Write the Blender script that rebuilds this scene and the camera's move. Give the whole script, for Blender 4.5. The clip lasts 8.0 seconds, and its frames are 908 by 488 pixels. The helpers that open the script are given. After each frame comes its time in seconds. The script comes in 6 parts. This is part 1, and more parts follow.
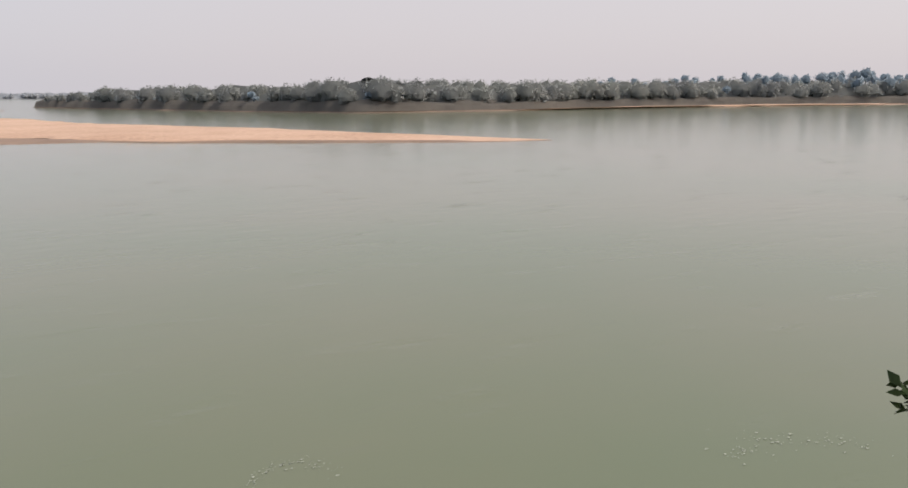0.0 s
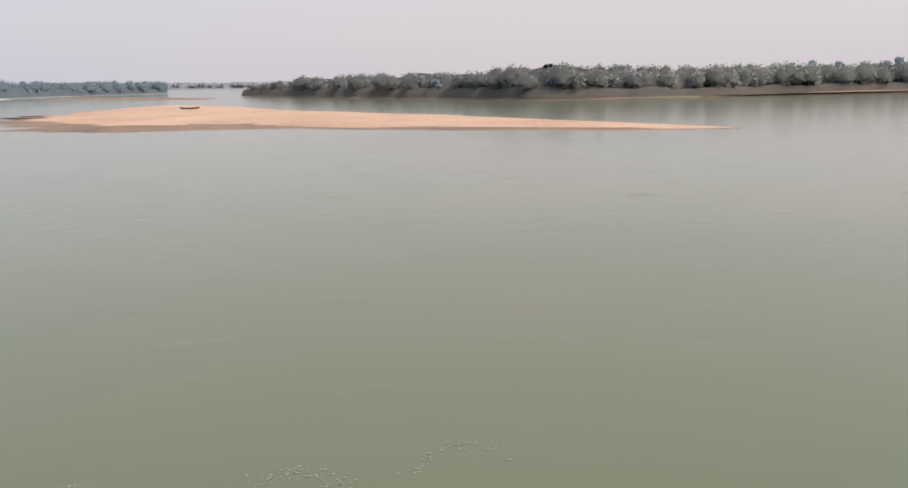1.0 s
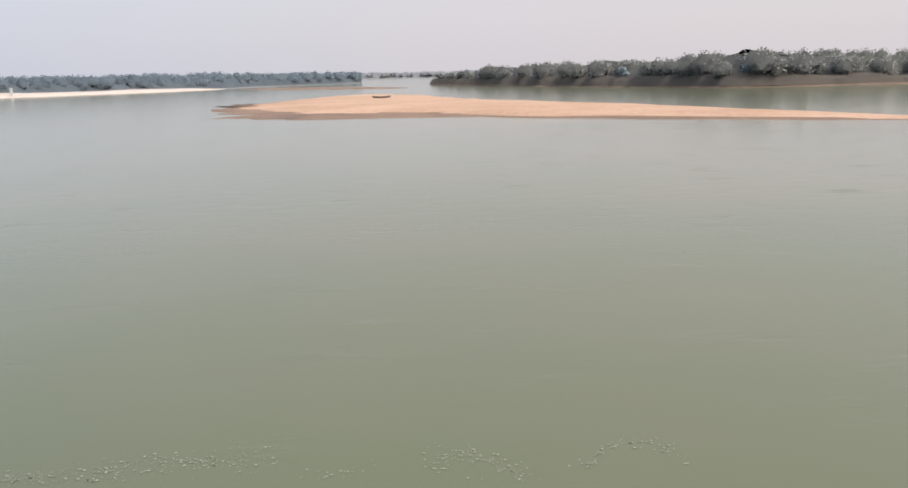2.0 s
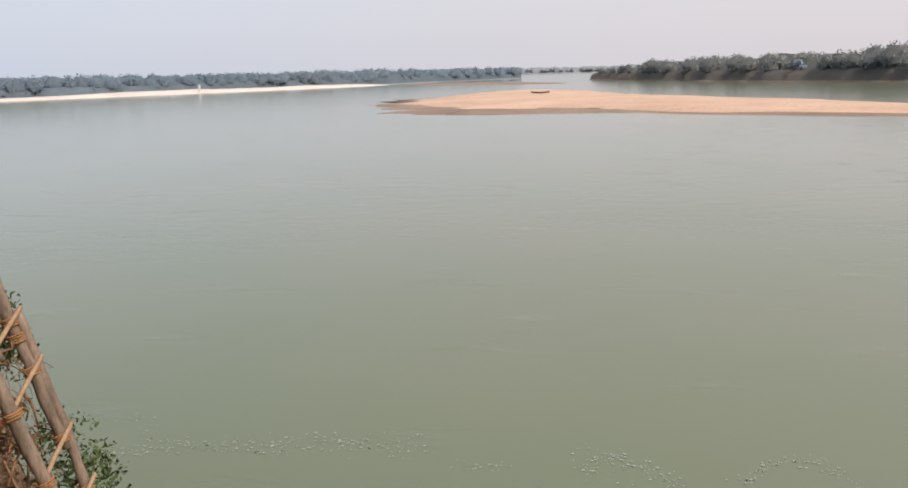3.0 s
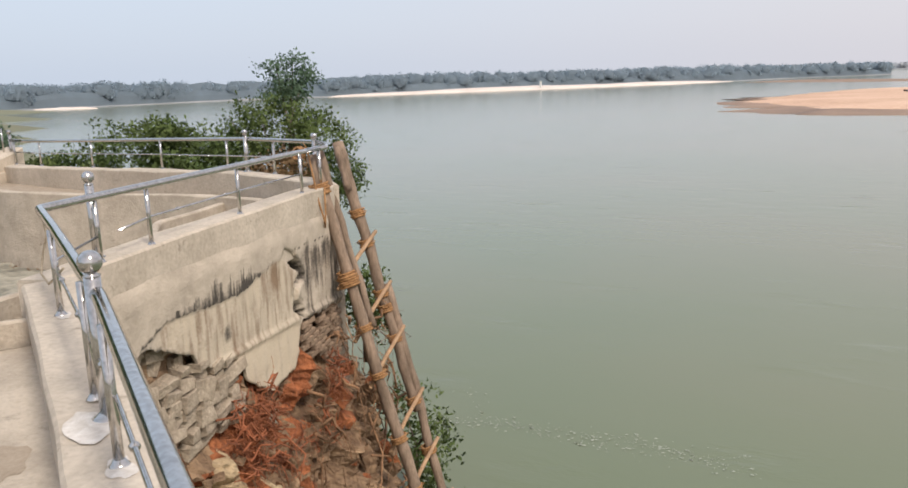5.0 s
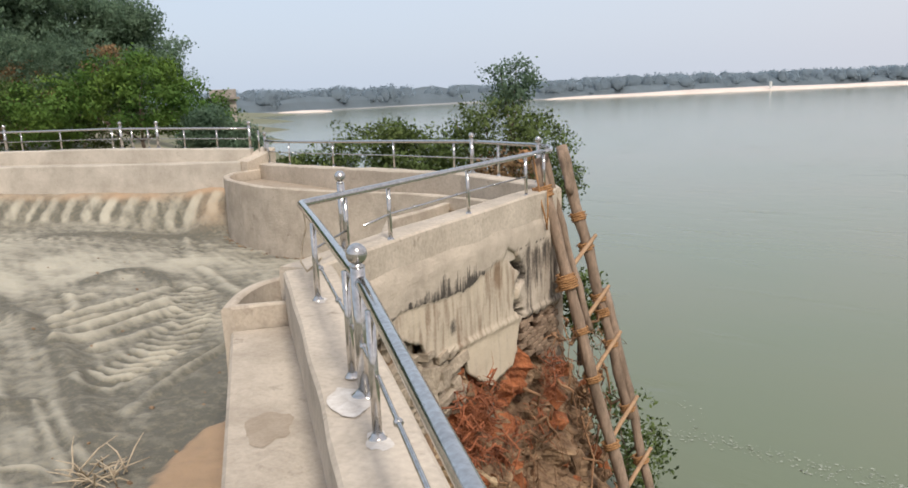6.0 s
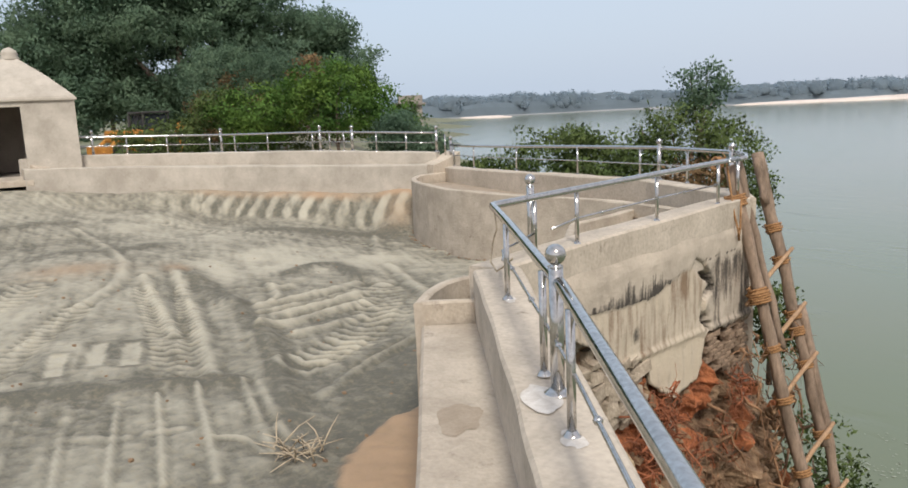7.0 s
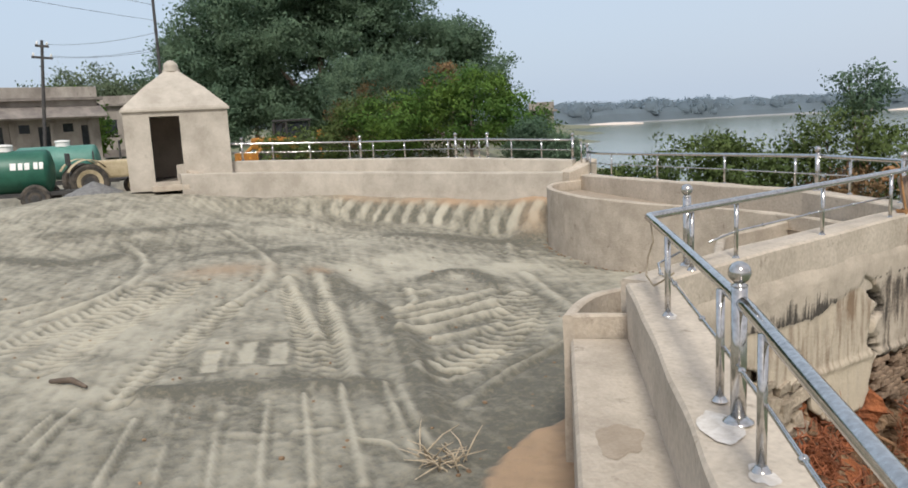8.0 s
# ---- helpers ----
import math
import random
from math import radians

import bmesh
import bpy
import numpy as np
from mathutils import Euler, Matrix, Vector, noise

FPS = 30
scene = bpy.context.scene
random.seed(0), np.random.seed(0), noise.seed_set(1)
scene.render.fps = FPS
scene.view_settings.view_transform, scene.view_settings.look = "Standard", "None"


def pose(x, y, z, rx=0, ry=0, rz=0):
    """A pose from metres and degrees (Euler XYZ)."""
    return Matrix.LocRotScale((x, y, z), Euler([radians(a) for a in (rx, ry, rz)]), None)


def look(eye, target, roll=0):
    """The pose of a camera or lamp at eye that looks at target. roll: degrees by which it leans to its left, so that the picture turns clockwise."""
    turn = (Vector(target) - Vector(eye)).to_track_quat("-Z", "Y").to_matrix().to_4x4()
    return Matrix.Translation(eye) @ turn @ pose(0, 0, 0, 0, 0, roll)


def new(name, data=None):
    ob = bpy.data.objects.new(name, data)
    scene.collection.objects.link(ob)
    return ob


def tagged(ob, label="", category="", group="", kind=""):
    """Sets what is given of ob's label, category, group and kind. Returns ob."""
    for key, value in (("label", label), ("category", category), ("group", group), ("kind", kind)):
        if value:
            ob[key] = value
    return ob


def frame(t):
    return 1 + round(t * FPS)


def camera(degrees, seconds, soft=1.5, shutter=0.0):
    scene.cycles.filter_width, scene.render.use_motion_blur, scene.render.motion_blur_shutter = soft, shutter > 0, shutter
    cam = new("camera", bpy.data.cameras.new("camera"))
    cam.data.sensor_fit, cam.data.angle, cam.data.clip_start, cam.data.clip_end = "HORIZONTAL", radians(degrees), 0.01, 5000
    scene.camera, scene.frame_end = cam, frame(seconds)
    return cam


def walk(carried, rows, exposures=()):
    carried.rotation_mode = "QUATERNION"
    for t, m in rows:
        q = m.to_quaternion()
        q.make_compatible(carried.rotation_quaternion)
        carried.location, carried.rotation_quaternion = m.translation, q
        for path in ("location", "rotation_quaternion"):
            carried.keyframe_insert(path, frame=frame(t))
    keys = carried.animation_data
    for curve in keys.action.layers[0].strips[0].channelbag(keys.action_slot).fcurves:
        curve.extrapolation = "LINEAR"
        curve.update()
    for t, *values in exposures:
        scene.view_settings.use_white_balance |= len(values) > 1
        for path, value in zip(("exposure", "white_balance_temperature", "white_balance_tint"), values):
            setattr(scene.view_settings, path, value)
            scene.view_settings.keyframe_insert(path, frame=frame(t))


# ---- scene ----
cam = camera(59.7, 8.0, soft=1.7)
PATH = [
    (0, (0.62, -0.03, 2.8), (1.73, 1.591, 2.426), -0.3),
    (0.5, (0.58, -0.02, 2.81), (1.503, 1.711, 2.421), -0.7),
    (1, (0.55, -0.01, 2.83), (1.268, 1.813, 2.428), -0.8),
    (1.5, (0.53, 0, 2.85), (1.025, 1.893, 2.437), -1.0),
    (3, (0.474, 0.011, 2.891), (0.371, 1.963, 2.468), -1.7),
    (3.5, (0.382, 0.034, 2.935), (0.095, 1.969, 2.516), -1.6),
    (4.2, (0.281, -0.022, 2.967), (-0.265, 1.857, 2.551), -1.6),
    (5.5, (0.244, -0.215, 2.991), (-0.858, 1.406, 2.594), -2.1),
    (6, (0.204, -0.306, 3.009), (-1.111, 1.152, 2.627), -2.4),
    (6.5, (0.21, -0.395, 3.013), (-1.267, 0.904, 2.65), -2.4),
    (7, (0.187, -0.452, 3.007), (-1.422, 0.683, 2.657), -2.5),
    (7.5, (0.09, -0.516, 3.025), (-1.615, 0.474, 2.688), -2.6),
    (8, (-0.035, -0.563, 3.022), (-1.809, 0.304, 2.703), -2.8),
]
walk(cam, [(t, look(e, g, r)) for t, e, g, r in PATH],
     exposures=[(0, 0.25, 6600, 13), (1.5, 0.34, 6600, 13), (3.5, 0.42, 6550, 12), (5.5, 0.46, 6500, 11), (8, 0.34, 6250, 8)])

# ---- world and sun ----
world = bpy.data.worlds.new("hazy_sky")
scene.world = world
world.use_nodes = True
wn, wl = world.node_tree.nodes, world.node_tree.links
sky = wn.new("ShaderNodeTexSky")
sky.sky_type, sky.sun_disc = "NISHITA", False
sky.sun_elevation, sky.sun_rotation = radians(48), radians(117)
sky.air_density, sky.dust_density, sky.altitude = 1.2, 4.0, 0
haze = wn.new("ShaderNodeMix")
haze.data_type = "RGBA"
haze.inputs["Factor"].default_value = 0.8
way = wn.new("ShaderNodeTexCoord")
split = wn.new("ShaderNodeSeparateXYZ")
wl.new(way.outputs["Generated"], split.inputs["Vector"])
turn_to = wn.new("ShaderNodeMapRange")
turn_to.interpolation_type = "SMOOTHSTEP"
turn_to.inputs["From Min"].default_value, turn_to.inputs["From Max"].default_value = -1.0, 0.5
wl.new(split.outputs["X"], turn_to.inputs["Value"])
tone = wn.new("ShaderNodeMix")
tone.data_type = "RGBA"
tone.inputs["A"].default_value, tone.inputs["B"].default_value = (5.1, 5.85, 6.95, 1), (6.3, 6.05, 6.35, 1)
wl.new(turn_to.outputs["Result"], tone.inputs["Factor"])
wl.new(tone.outputs["Result"], haze.inputs["B"])
wl.new(sky.outputs["Color"], haze.inputs["A"])
wl.new(haze.outputs["Result"], wn["Background"].inputs["Color"])
wn["Background"].inputs["Strength"].default_value = 0.1

sun = new("sun", bpy.data.lights.new("sun", "SUN"))
sun.data.energy, sun.data.angle, sun.data.color = 2.3, radians(12), (1.0, 0.93, 0.84)
sun.matrix_world = pose(0, 0, 60, 42, 0, 63)


# ---- materials ----
def material(name, base, other, scale=3.0, rough=0.85, bump=0.3, metal=0.0, grain=40.0, third=None, stretch=(1, 1, 1), island=0.0, bumpdist=0.02, leafy=0.0, speck=0.45, spots=0.0):
    m = bpy.data.materials.new(name)
    m.use_nodes = True
    n, l = m.node_tree.nodes, m.node_tree.links
    b = n["Principled BSDF"]
    co = n.new("ShaderNodeTexCoord")
    mp = n.new("ShaderNodeMapping")
    mp.inputs["Scale"].default_value = stretch
    l.new(co.outputs["Object"], mp.inputs["Vector"])
    big = n.new("ShaderNodeTexNoise")
    big.inputs["Scale"].default_value, big.inputs["Detail"].default_value, big.inputs["Roughness"].default_value = scale, 6, 0.65
    fine = n.new("ShaderNodeTexNoise")
    fine.inputs["Scale"].default_value, fine.inputs["Detail"].default_value = grain, 4
    for t in (big, fine):
        l.new(mp.outputs["Vector"], t.inputs["Vector"])
    ramp = n.new("ShaderNodeValToRGB")
    ramp.color_ramp.elements[0].position, ramp.color_ramp.elements[1].position = 0.36, 0.66
    ramp.color_ramp.elements[0].color, ramp.color_ramp.elements[1].color = (*base, 1), (*other, 1)
    if third:
        e = ramp.color_ramp.elements.new(0.78)
        e.color = (*third, 1)
    l.new(big.outputs["Fac"], ramp.inputs["Fac"])
    mul = n.new("ShaderNodeMix")
    mul.data_type, mul.blend_type = "RGBA", "OVERLAY"
    mul.inputs["Factor"].default_value = speck
    l.new(ramp.outputs["Color"], mul.inputs["A"])
    l.new(fine.outputs["Fac"], mul.inputs["B"])
    last = mul.outputs["Result"]
    if spots:
        sp = n.new("ShaderNodeTexNoise")
        sp.inputs["Scale"].default_value, sp.inputs["Detail"].default_value, sp.inputs["Roughness"].default_value = 4.5, 7, 0.75
        l.new(mp.outputs["Vector"], sp.inputs["Vector"])
        rg = n.new("ShaderNodeMapRange")
        rg.inputs["From Min"].default_value, rg.inputs["From Max"].default_value, rg.inputs["To Max"].default_value = 0.60, 0.72, spots
        l.new(sp.outputs["Fac"], rg.inputs["Value"])
        dk = n.new("ShaderNodeMix")
        dk.data_type = "RGBA"
        dk.inputs["B"].default_value = (base[0] * 0.45, base[1] * 0.42, base[2] * 0.4, 1)
        l.new(rg.outputs["Result"], dk.inputs["Factor"])
        l.new(last, dk.inputs["A"])
        last = dk.outputs["Result"]
    if island:
        geo = n.new("ShaderNodeNewGeometry")
        hsv = n.new("ShaderNodeHueSaturation")
        rng = n.new("ShaderNodeMapRange")
        rng.inputs["To Min"].default_value, rng.inputs["To Max"].default_value = 1 - island, 1 + island
        l.new(geo.outputs["Random Per Island"], rng.inputs["Value"])
        l.new(rng.outputs["Result"], hsv.inputs["Value"])
        l.new(last, hsv.inputs["Color"])
        last = hsv.outputs["Color"]
    l.new(last, b.inputs["Base Color"])
    b.inputs["Roughness"].default_value, b.inputs["Metallic"].default_value = rough, metal
    if leafy:
        b.inputs["Specular IOR Level"].default_value = 0.12
        tr = n.new("ShaderNodeBsdfTranslucent")
        ms = n.new("ShaderNodeMixShader")
        ms.inputs["Fac"].default_value = leafy
        l.new(last, tr.inputs["Color"])
        l.new(b.outputs["BSDF"], ms.inputs[1])
        l.new(tr.outputs["BSDF"], ms.inputs[2])
        l.new(ms.outputs["Shader"], n["Material Output"].inputs["Surface"])
    if bump:
        bp = n.new("ShaderNodeBump")
        bp.inputs["Strength"].default_value, bp.inputs["Distance"].default_value = bump, bumpdist
        add = n.new("ShaderNodeMath")
        l.new(big.outputs["Fac"], add.inputs[0])
        l.new(fine.outputs["Fac"], add.inputs[1])
        l.new(add.outputs["Value"], bp.inputs["Height"])
        l.new(bp.outputs["Normal"], b.inputs["Normal"])
    return m


CONCRETE = material("concrete", (0.37, 0.312, 0.245), (0.52, 0.448, 0.36), 2.3, 0.9, 0.5, grain=30, third=(0.43, 0.365, 0.285), speck=0.2, spots=0.75)
CONCRETE_NEW = material("smooth_render", (0.41, 0.35, 0.277), (0.54, 0.467, 0.378), 1.7, 0.88, 0.35, grain=25, speck=0.3, spots=0.75)
HUT_RENDER = material("grey_render", (0.37, 0.33, 0.275), (0.52, 0.47, 0.40), 1.4, 0.9, 0.25, grain=22, speck=0.1, spots=0.45)
WHITE_CEMENT = material("white_cement", (0.54, 0.49, 0.43), (0.72, 0.68, 0.63), 14, 0.9, 0.4, speck=0.16)
PATCH = material("damp_patch", (0.30, 0.24, 0.175), (0.38, 0.31, 0.235), 5, 0.8, 0.2, speck=0.16)
OLD_BRICK = material("weathered_brick", (0.15, 0.10, 0.065), (0.33, 0.235, 0.16), 7, 0.95, 0.7, grain=24, third=(0.20, 0.15, 0.105))
PALE_EARTH = material("pale_earth", (0.33, 0.24, 0.14), (0.52, 0.40, 0.25), 2.6, 0.95, 1.0, grain=14, bumpdist=0.05, spots=0.6)
STONE = material("dark_masonry", (0.20, 0.16, 0.115), (0.40, 0.33, 0.25), 4, 0.95, 0.8, island=0.3)
RED_SOIL = material("red_laterite", (0.16, 0.052, 0.02), (0.42, 0.145, 0.056), 3.5, 0.95, 1.0, grain=18, third=(0.34, 0.21, 0.12), bumpdist=0.06)
BROWN_SOIL = material("brown_soil", (0.12, 0.07, 0.04), (0.33, 0.22, 0.13), 2.4, 0.95, 1.0, grain=14, third=(0.42, 0.27, 0.15), bumpdist=0.06)
ROOT = material("root", (0.13, 0.070, 0.036), (0.30, 0.165, 0.085), 6, 0.9, 0.5, island=0.35)
RED_ROOT = material("red_root", (0.19, 0.06, 0.026), (0.37, 0.13, 0.058), 6, 0.9, 0.5, island=0.35)
STEEL = material("stainless_steel", (0.50, 0.485, 0.465), (0.60, 0.585, 0.56), 8, 0.13, 0.0, metal=1.0)
WOOD = material("pole_bark", (0.145, 0.102, 0.07), (0.29, 0.208, 0.148), 5, 0.85, 0.7, grain=30, stretch=(1, 1, 0.3), third=(0.16, 0.115, 0.08))
RUNG = material("peeled_wood", (0.31, 0.19, 0.105), (0.46, 0.295, 0.17), 6, 0.8, 0.4)
ROPE = material("coir_rope", (0.25, 0.125, 0.05), (0.40, 0.22, 0.095), 30, 0.95, 0.8)
LEAF = material("leaf_dark", (0.112, 0.182, 0.118), (0.205, 0.288, 0.18), 0.6, 0.55, 0.0, grain=3, island=0.16, leafy=0.55)
# Sprig leaves darkened in the colour to stand as a silhouette.
LEAF_SPRIG = material("leaf_sprig", (0.03, 0.05, 0.02), (0.06, 0.085, 0.03), 9, 0.5, 0.0, grain=30, island=0.2, leafy=0.2)
# Paler than scrub itself, to counter shade along the far bank's foot.
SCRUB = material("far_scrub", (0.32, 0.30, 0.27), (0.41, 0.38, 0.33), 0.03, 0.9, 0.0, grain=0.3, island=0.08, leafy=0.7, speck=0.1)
LEAF_BRIGHT = material("leaf_bright", (0.055, 0.13, 0.03), (0.16, 0.25, 0.05), 0.7, 0.55, 0.0, grain=3, island=0.2, leafy=0.3)
LEAF_BUSH = material("leaf_bush", (0.065, 0.105, 0.035), (0.14, 0.18, 0.06), 0.7, 0.6, 0.0, grain=3, island=0.2, leafy=0.3)
LEAF_DRY = material("leaf_dry", (0.20, 0.13, 0.065), (0.31, 0.20, 0.11), 1.0, 0.7, 0.0, grain=3, island=0.4, leafy=0.4)
# Leaf green lightened and greyed, so the haze sits in the colour.
LEAF_HAZE = material("leaf_hazy", (0.13, 0.175, 0.11), (0.19, 0.23, 0.14), 0.3, 0.7, 0.0, grain=2, island=0.25, leafy=0.45)
BARK = material("bark", (0.10, 0.075, 0.055), (0.20, 0.155, 0.12), 3, 0.95, 0.8)
# Distance haze is mixed into these three leaf colours, paler farther off.
WOODS_HAZE = material("hazed_foliage", (0.315, 0.33, 0.325), (0.375, 0.39, 0.36), 0.02, 0.9, 0.0, grain=0.2, island=0.06, leafy=0.7, speck=0.1)
WOODS_HAZE_BLUE = material("hazed_foliage_blue", (0.345, 0.42, 0.475), (0.37, 0.445, 0.50), 0.02, 0.9, 0.0, grain=0.2, island=0.03, leafy=0.7, speck=0.1)
WOODS_HAZE_FAINT = material("hazed_foliage_faint", (0.46, 0.49, 0.52), (0.54, 0.56, 0.58), 0.02, 0.9, 0.0, grain=0.2, island=0.05, leafy=0.5)
SAND = material("river_sand", (0.50, 0.32, 0.215), (0.63, 0.43, 0.305), 0.05, 0.95, 0.2, grain=1.5)
SAND_WET = material("wet_sand", (0.20, 0.125, 0.08), (0.30, 0.195, 0.125), 0.08, 0.6, 0.1, grain=1.5)
SAND_PALE = material("pale_sand", (0.60, 0.52, 0.46), (0.74, 0.65, 0.58), 0.05, 0.95, 0.2, grain=1.5)
BANK_EARTH = material("bank_earth", (0.16, 0.115, 0.085), (0.26, 0.18, 0.13), 0.05, 0.95, 0.2, grain=0.8)
# Bank earth with the distance haze put into its colour.
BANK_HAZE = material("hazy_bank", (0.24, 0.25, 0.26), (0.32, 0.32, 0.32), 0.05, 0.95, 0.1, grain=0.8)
TWIG = material("dry_twig", (0.36, 0.29, 0.20), (0.52, 0.43, 0.31), 8, 0.9, 0.3, island=0.25)
DARK = material("dark_iron", (0.03, 0.03, 0.032), (0.07, 0.065, 0.06), 6, 0.6, 0.1)
TYRE = material("dusty_tyre", (0.035, 0.033, 0.03), (0.12, 0.10, 0.08), 4, 0.9, 0.3)
GREEN_PAINT = material("green_paint", (0.012, 0.085, 0.055), (0.03, 0.13, 0.085), 2, 0.45, 0.1)
TEAL_PAINT = material("faded_green_paint", (0.06, 0.19, 0.15), (0.11, 0.26, 0.21), 2, 0.55, 0.1)
CREAM_PAINT = material("cream_paint", (0.40, 0.32, 0.19), (0.56, 0.47, 0.31), 3, 0.6, 0.1, spots=0.5)
WHITE_PAINT = material("white_paint", (0.70, 0.69, 0.66), (0.80, 0.79, 0.76), 3, 0.6, 0.1)
YELLOW_PAINT = material("machine_yellow", (0.34, 0.14, 0.02), (0.47, 0.215, 0.035), 3, 0.5, 0.1)
GLASS_DARK = material("dark_glass", (0.02, 0.025, 0.03), (0.05, 0.055, 0.06), 3, 0.1, 0.0)
HOUSE = material("stained_house_wall", (0.22, 0.195, 0.17), (0.43, 0.39, 0.345), 0.9, 0.9, 0.3, third=(0.55, 0.51, 0.45), spots=0.85, stretch=(1, 1, 0.5))
ROOFING = material("dark_roofing", (0.15, 0.13, 0.12), (0.27, 0.24, 0.21), 1.5, 0.9, 0.3)
GRAVEL = material("grey_gravel", (0.14, 0.14, 0.14), (0.25, 0.245, 0.24), 6, 0.95, 1.0)
FOAM = material("foam", (0.29, 0.32, 0.25), (0.41, 0.435, 0.355), 8, 0.8, 0.0)
INSIDE = material("dim_plaster", (0.16, 0.14, 0.12), (0.22, 0.19, 0.16), 2, 0.95, 0.2)


def water_material():
    m = bpy.data.materials.new("river_water")
    m.use_nodes = True
    n, l = m.node_tree.nodes, m.node_tree.links
    b = n["Principled BSDF"]
    co = n.new("ShaderNodeTexCoord")
    big = n.new("ShaderNodeTexNoise")
    big.inputs["Scale"].default_value, big.inputs["Detail"].default_value = 0.05, 5
    ramp = n.new("ShaderNodeValToRGB")
    ramp.color_ramp.elements[0].position, ramp.color_ramp.elements[1].position = 0.35, 0.68
    ramp.color_ramp.elements[0].color, ramp.color_ramp.elements[1].color = (0.146, 0.175, 0.107, 1), (0.175, 0.181, 0.117, 1)
    l.new(co.outputs["Object"], big.inputs["Vector"])
    l.new(big.outputs["Fac"], ramp.inputs["Fac"])
    l.new(ramp.outputs["Color"], b.inputs["Base Color"])
    b.inputs["Roughness"].default_value, b.inputs["IOR"].default_value = 0.12, 1.33
    mp = n.new("ShaderNodeMapping")
    mp.inputs["Scale"].default_value = (0.35, 0.9, 1)
    mp.inputs["Rotation"].default_value = (0, 0, radians(25))
    rip = n.new("ShaderNodeTexNoise")
    rip.inputs["Scale"].default_value, rip.inputs["Detail"].default_value, rip.inputs["Roughness"].default_value = 1.2, 5, 0.6
    gate = n.new("ShaderNodeTexNoise")
    gate.inputs["Scale"].default_value, gate.inputs["Detail"].default_value = 0.75, 5
    gr = n.new("ShaderNodeMapRange")
    gr.inputs["From Min"].default_value, gr.inputs["From Max"].default_value = 0.56, 0.74
    gr.inputs["To Min"].default_value, gr.inputs["To Max"].default_value = 0.05, 0.5
    l.new(mp.outputs["Vector"], gate.inputs["Vector"])
    l.new(gate.outputs["Fac"], gr.inputs["Value"])
    l.new(co.outputs["Object"], mp.inputs["Vector"])
    l.new(mp.outputs["Vector"], rip.inputs["Vector"])
    bp = n.new("ShaderNodeBump")
    bp.inputs["Distance"].default_value = 0.2
    l.new(gr.outputs["Result"], bp.inputs["Strength"])
    l.new(rip.outputs["Fac"], bp.inputs["Height"])
    l.new(bp.outputs["Normal"], b.inputs["Normal"])
    return m


def ground_material():
    """Grey silt: dry and pale where the attribute 'dry' is high, orange sand where 'ochre' is, green far off where 'grass' is."""
    m = bpy.data.materials.new("silt_ground")
    m.use_nodes = True
    n, l = m.node_tree.nodes, m.node_tree.links
    b = n["Principled BSDF"]
    co = n.new("ShaderNodeTexCoord")
    fine = n.new("ShaderNodeTexNoise")
    fine.inputs["Scale"].default_value, fine.inputs["Detail"].default_value, fine.inputs["Roughness"].default_value = 10, 10, 0.85
    l.new(co.outputs["Object"], fine.inputs["Vector"])
    last = None
    for key, col in (("", (0.120, 0.113, 0.088)), ("dry", (0.475, 0.440, 0.348)), ("ochre", (0.39, 0.265, 0.165)), ("grass", (0.10, 0.12, 0.05))):
        if not key:
            rgb = n.new("ShaderNodeRGB")
            rgb.outputs[0].default_value = (*col, 1)
            last = rgb.outputs[0]
            continue
        at = n.new("ShaderNodeAttribute")
        at.attribute_name = key
        ad = n.new("ShaderNodeMath")
        ad.operation = "MULTIPLY_ADD"
        ad.inputs[1].default_value, ad.inputs[2].default_value = 1.5, -0.75
        l.new(fine.outputs["Fac"], ad.inputs[0])
        sm = n.new("ShaderNodeMath")
        sm.use_clamp = True
        l.new(at.outputs["Fac"], sm.inputs[0])
        l.new(ad.outputs["Value"], sm.inputs[1])
        mx = n.new("ShaderNodeMix")
        mx.data_type = "RGBA"
        l.new(sm.outputs["Value"], mx.inputs["Factor"])
        l.new(last, mx.inputs["A"])
        mx.inputs["B"].default_value = (*col, 1)
        last = mx.outputs["Result"]
    l.new(last, b.inputs["Base Color"])
    b.inputs["Roughness"].default_value = 0.95
    bp = n.new("ShaderNodeBump")
    bp.inputs["Strength"].default_value, bp.inputs["Distance"].default_value = 0.6, 0.03
    l.new(fine.outputs["Fac"], bp.inputs["Height"])
    l.new(bp.outputs["Normal"], b.inputs["Normal"])
    return m


WATER = water_material()
SILT = ground_material()


# ---- mesh helpers ----
def part(name, bm, mat, parent=None, label="", smooth=False):
    me = bpy.data.meshes.new(name)
    bm.to_mesh(me)
    bm.free()
    me.materials.append(mat)
    if smooth:
        me.shade_smooth()
    ob = new(name, me)
    ob.parent = parent
    if label:
        ob["label"] = label
    return ob


def mesh_of(name, verts, faces, mat, parent=None, label="", smooth=False):
    me = bpy.data.meshes.new(name)
    me.from_pydata(verts, [], faces)
    me.materials.append(mat)
    me.update()
    if smooth:
        me.shade_smooth()
    ob = new(name, me)
    ob.parent = parent
    if label:
        ob["label"] = label
    return ob


def base_at(name, place, label, category, group="", turn=0.0):
    ob = new(name)
    ob.empty_display_size = 0.2
    ob.matrix_basis = pose(*place, 0, 0, turn)
    return tagged(ob, label, category, group)


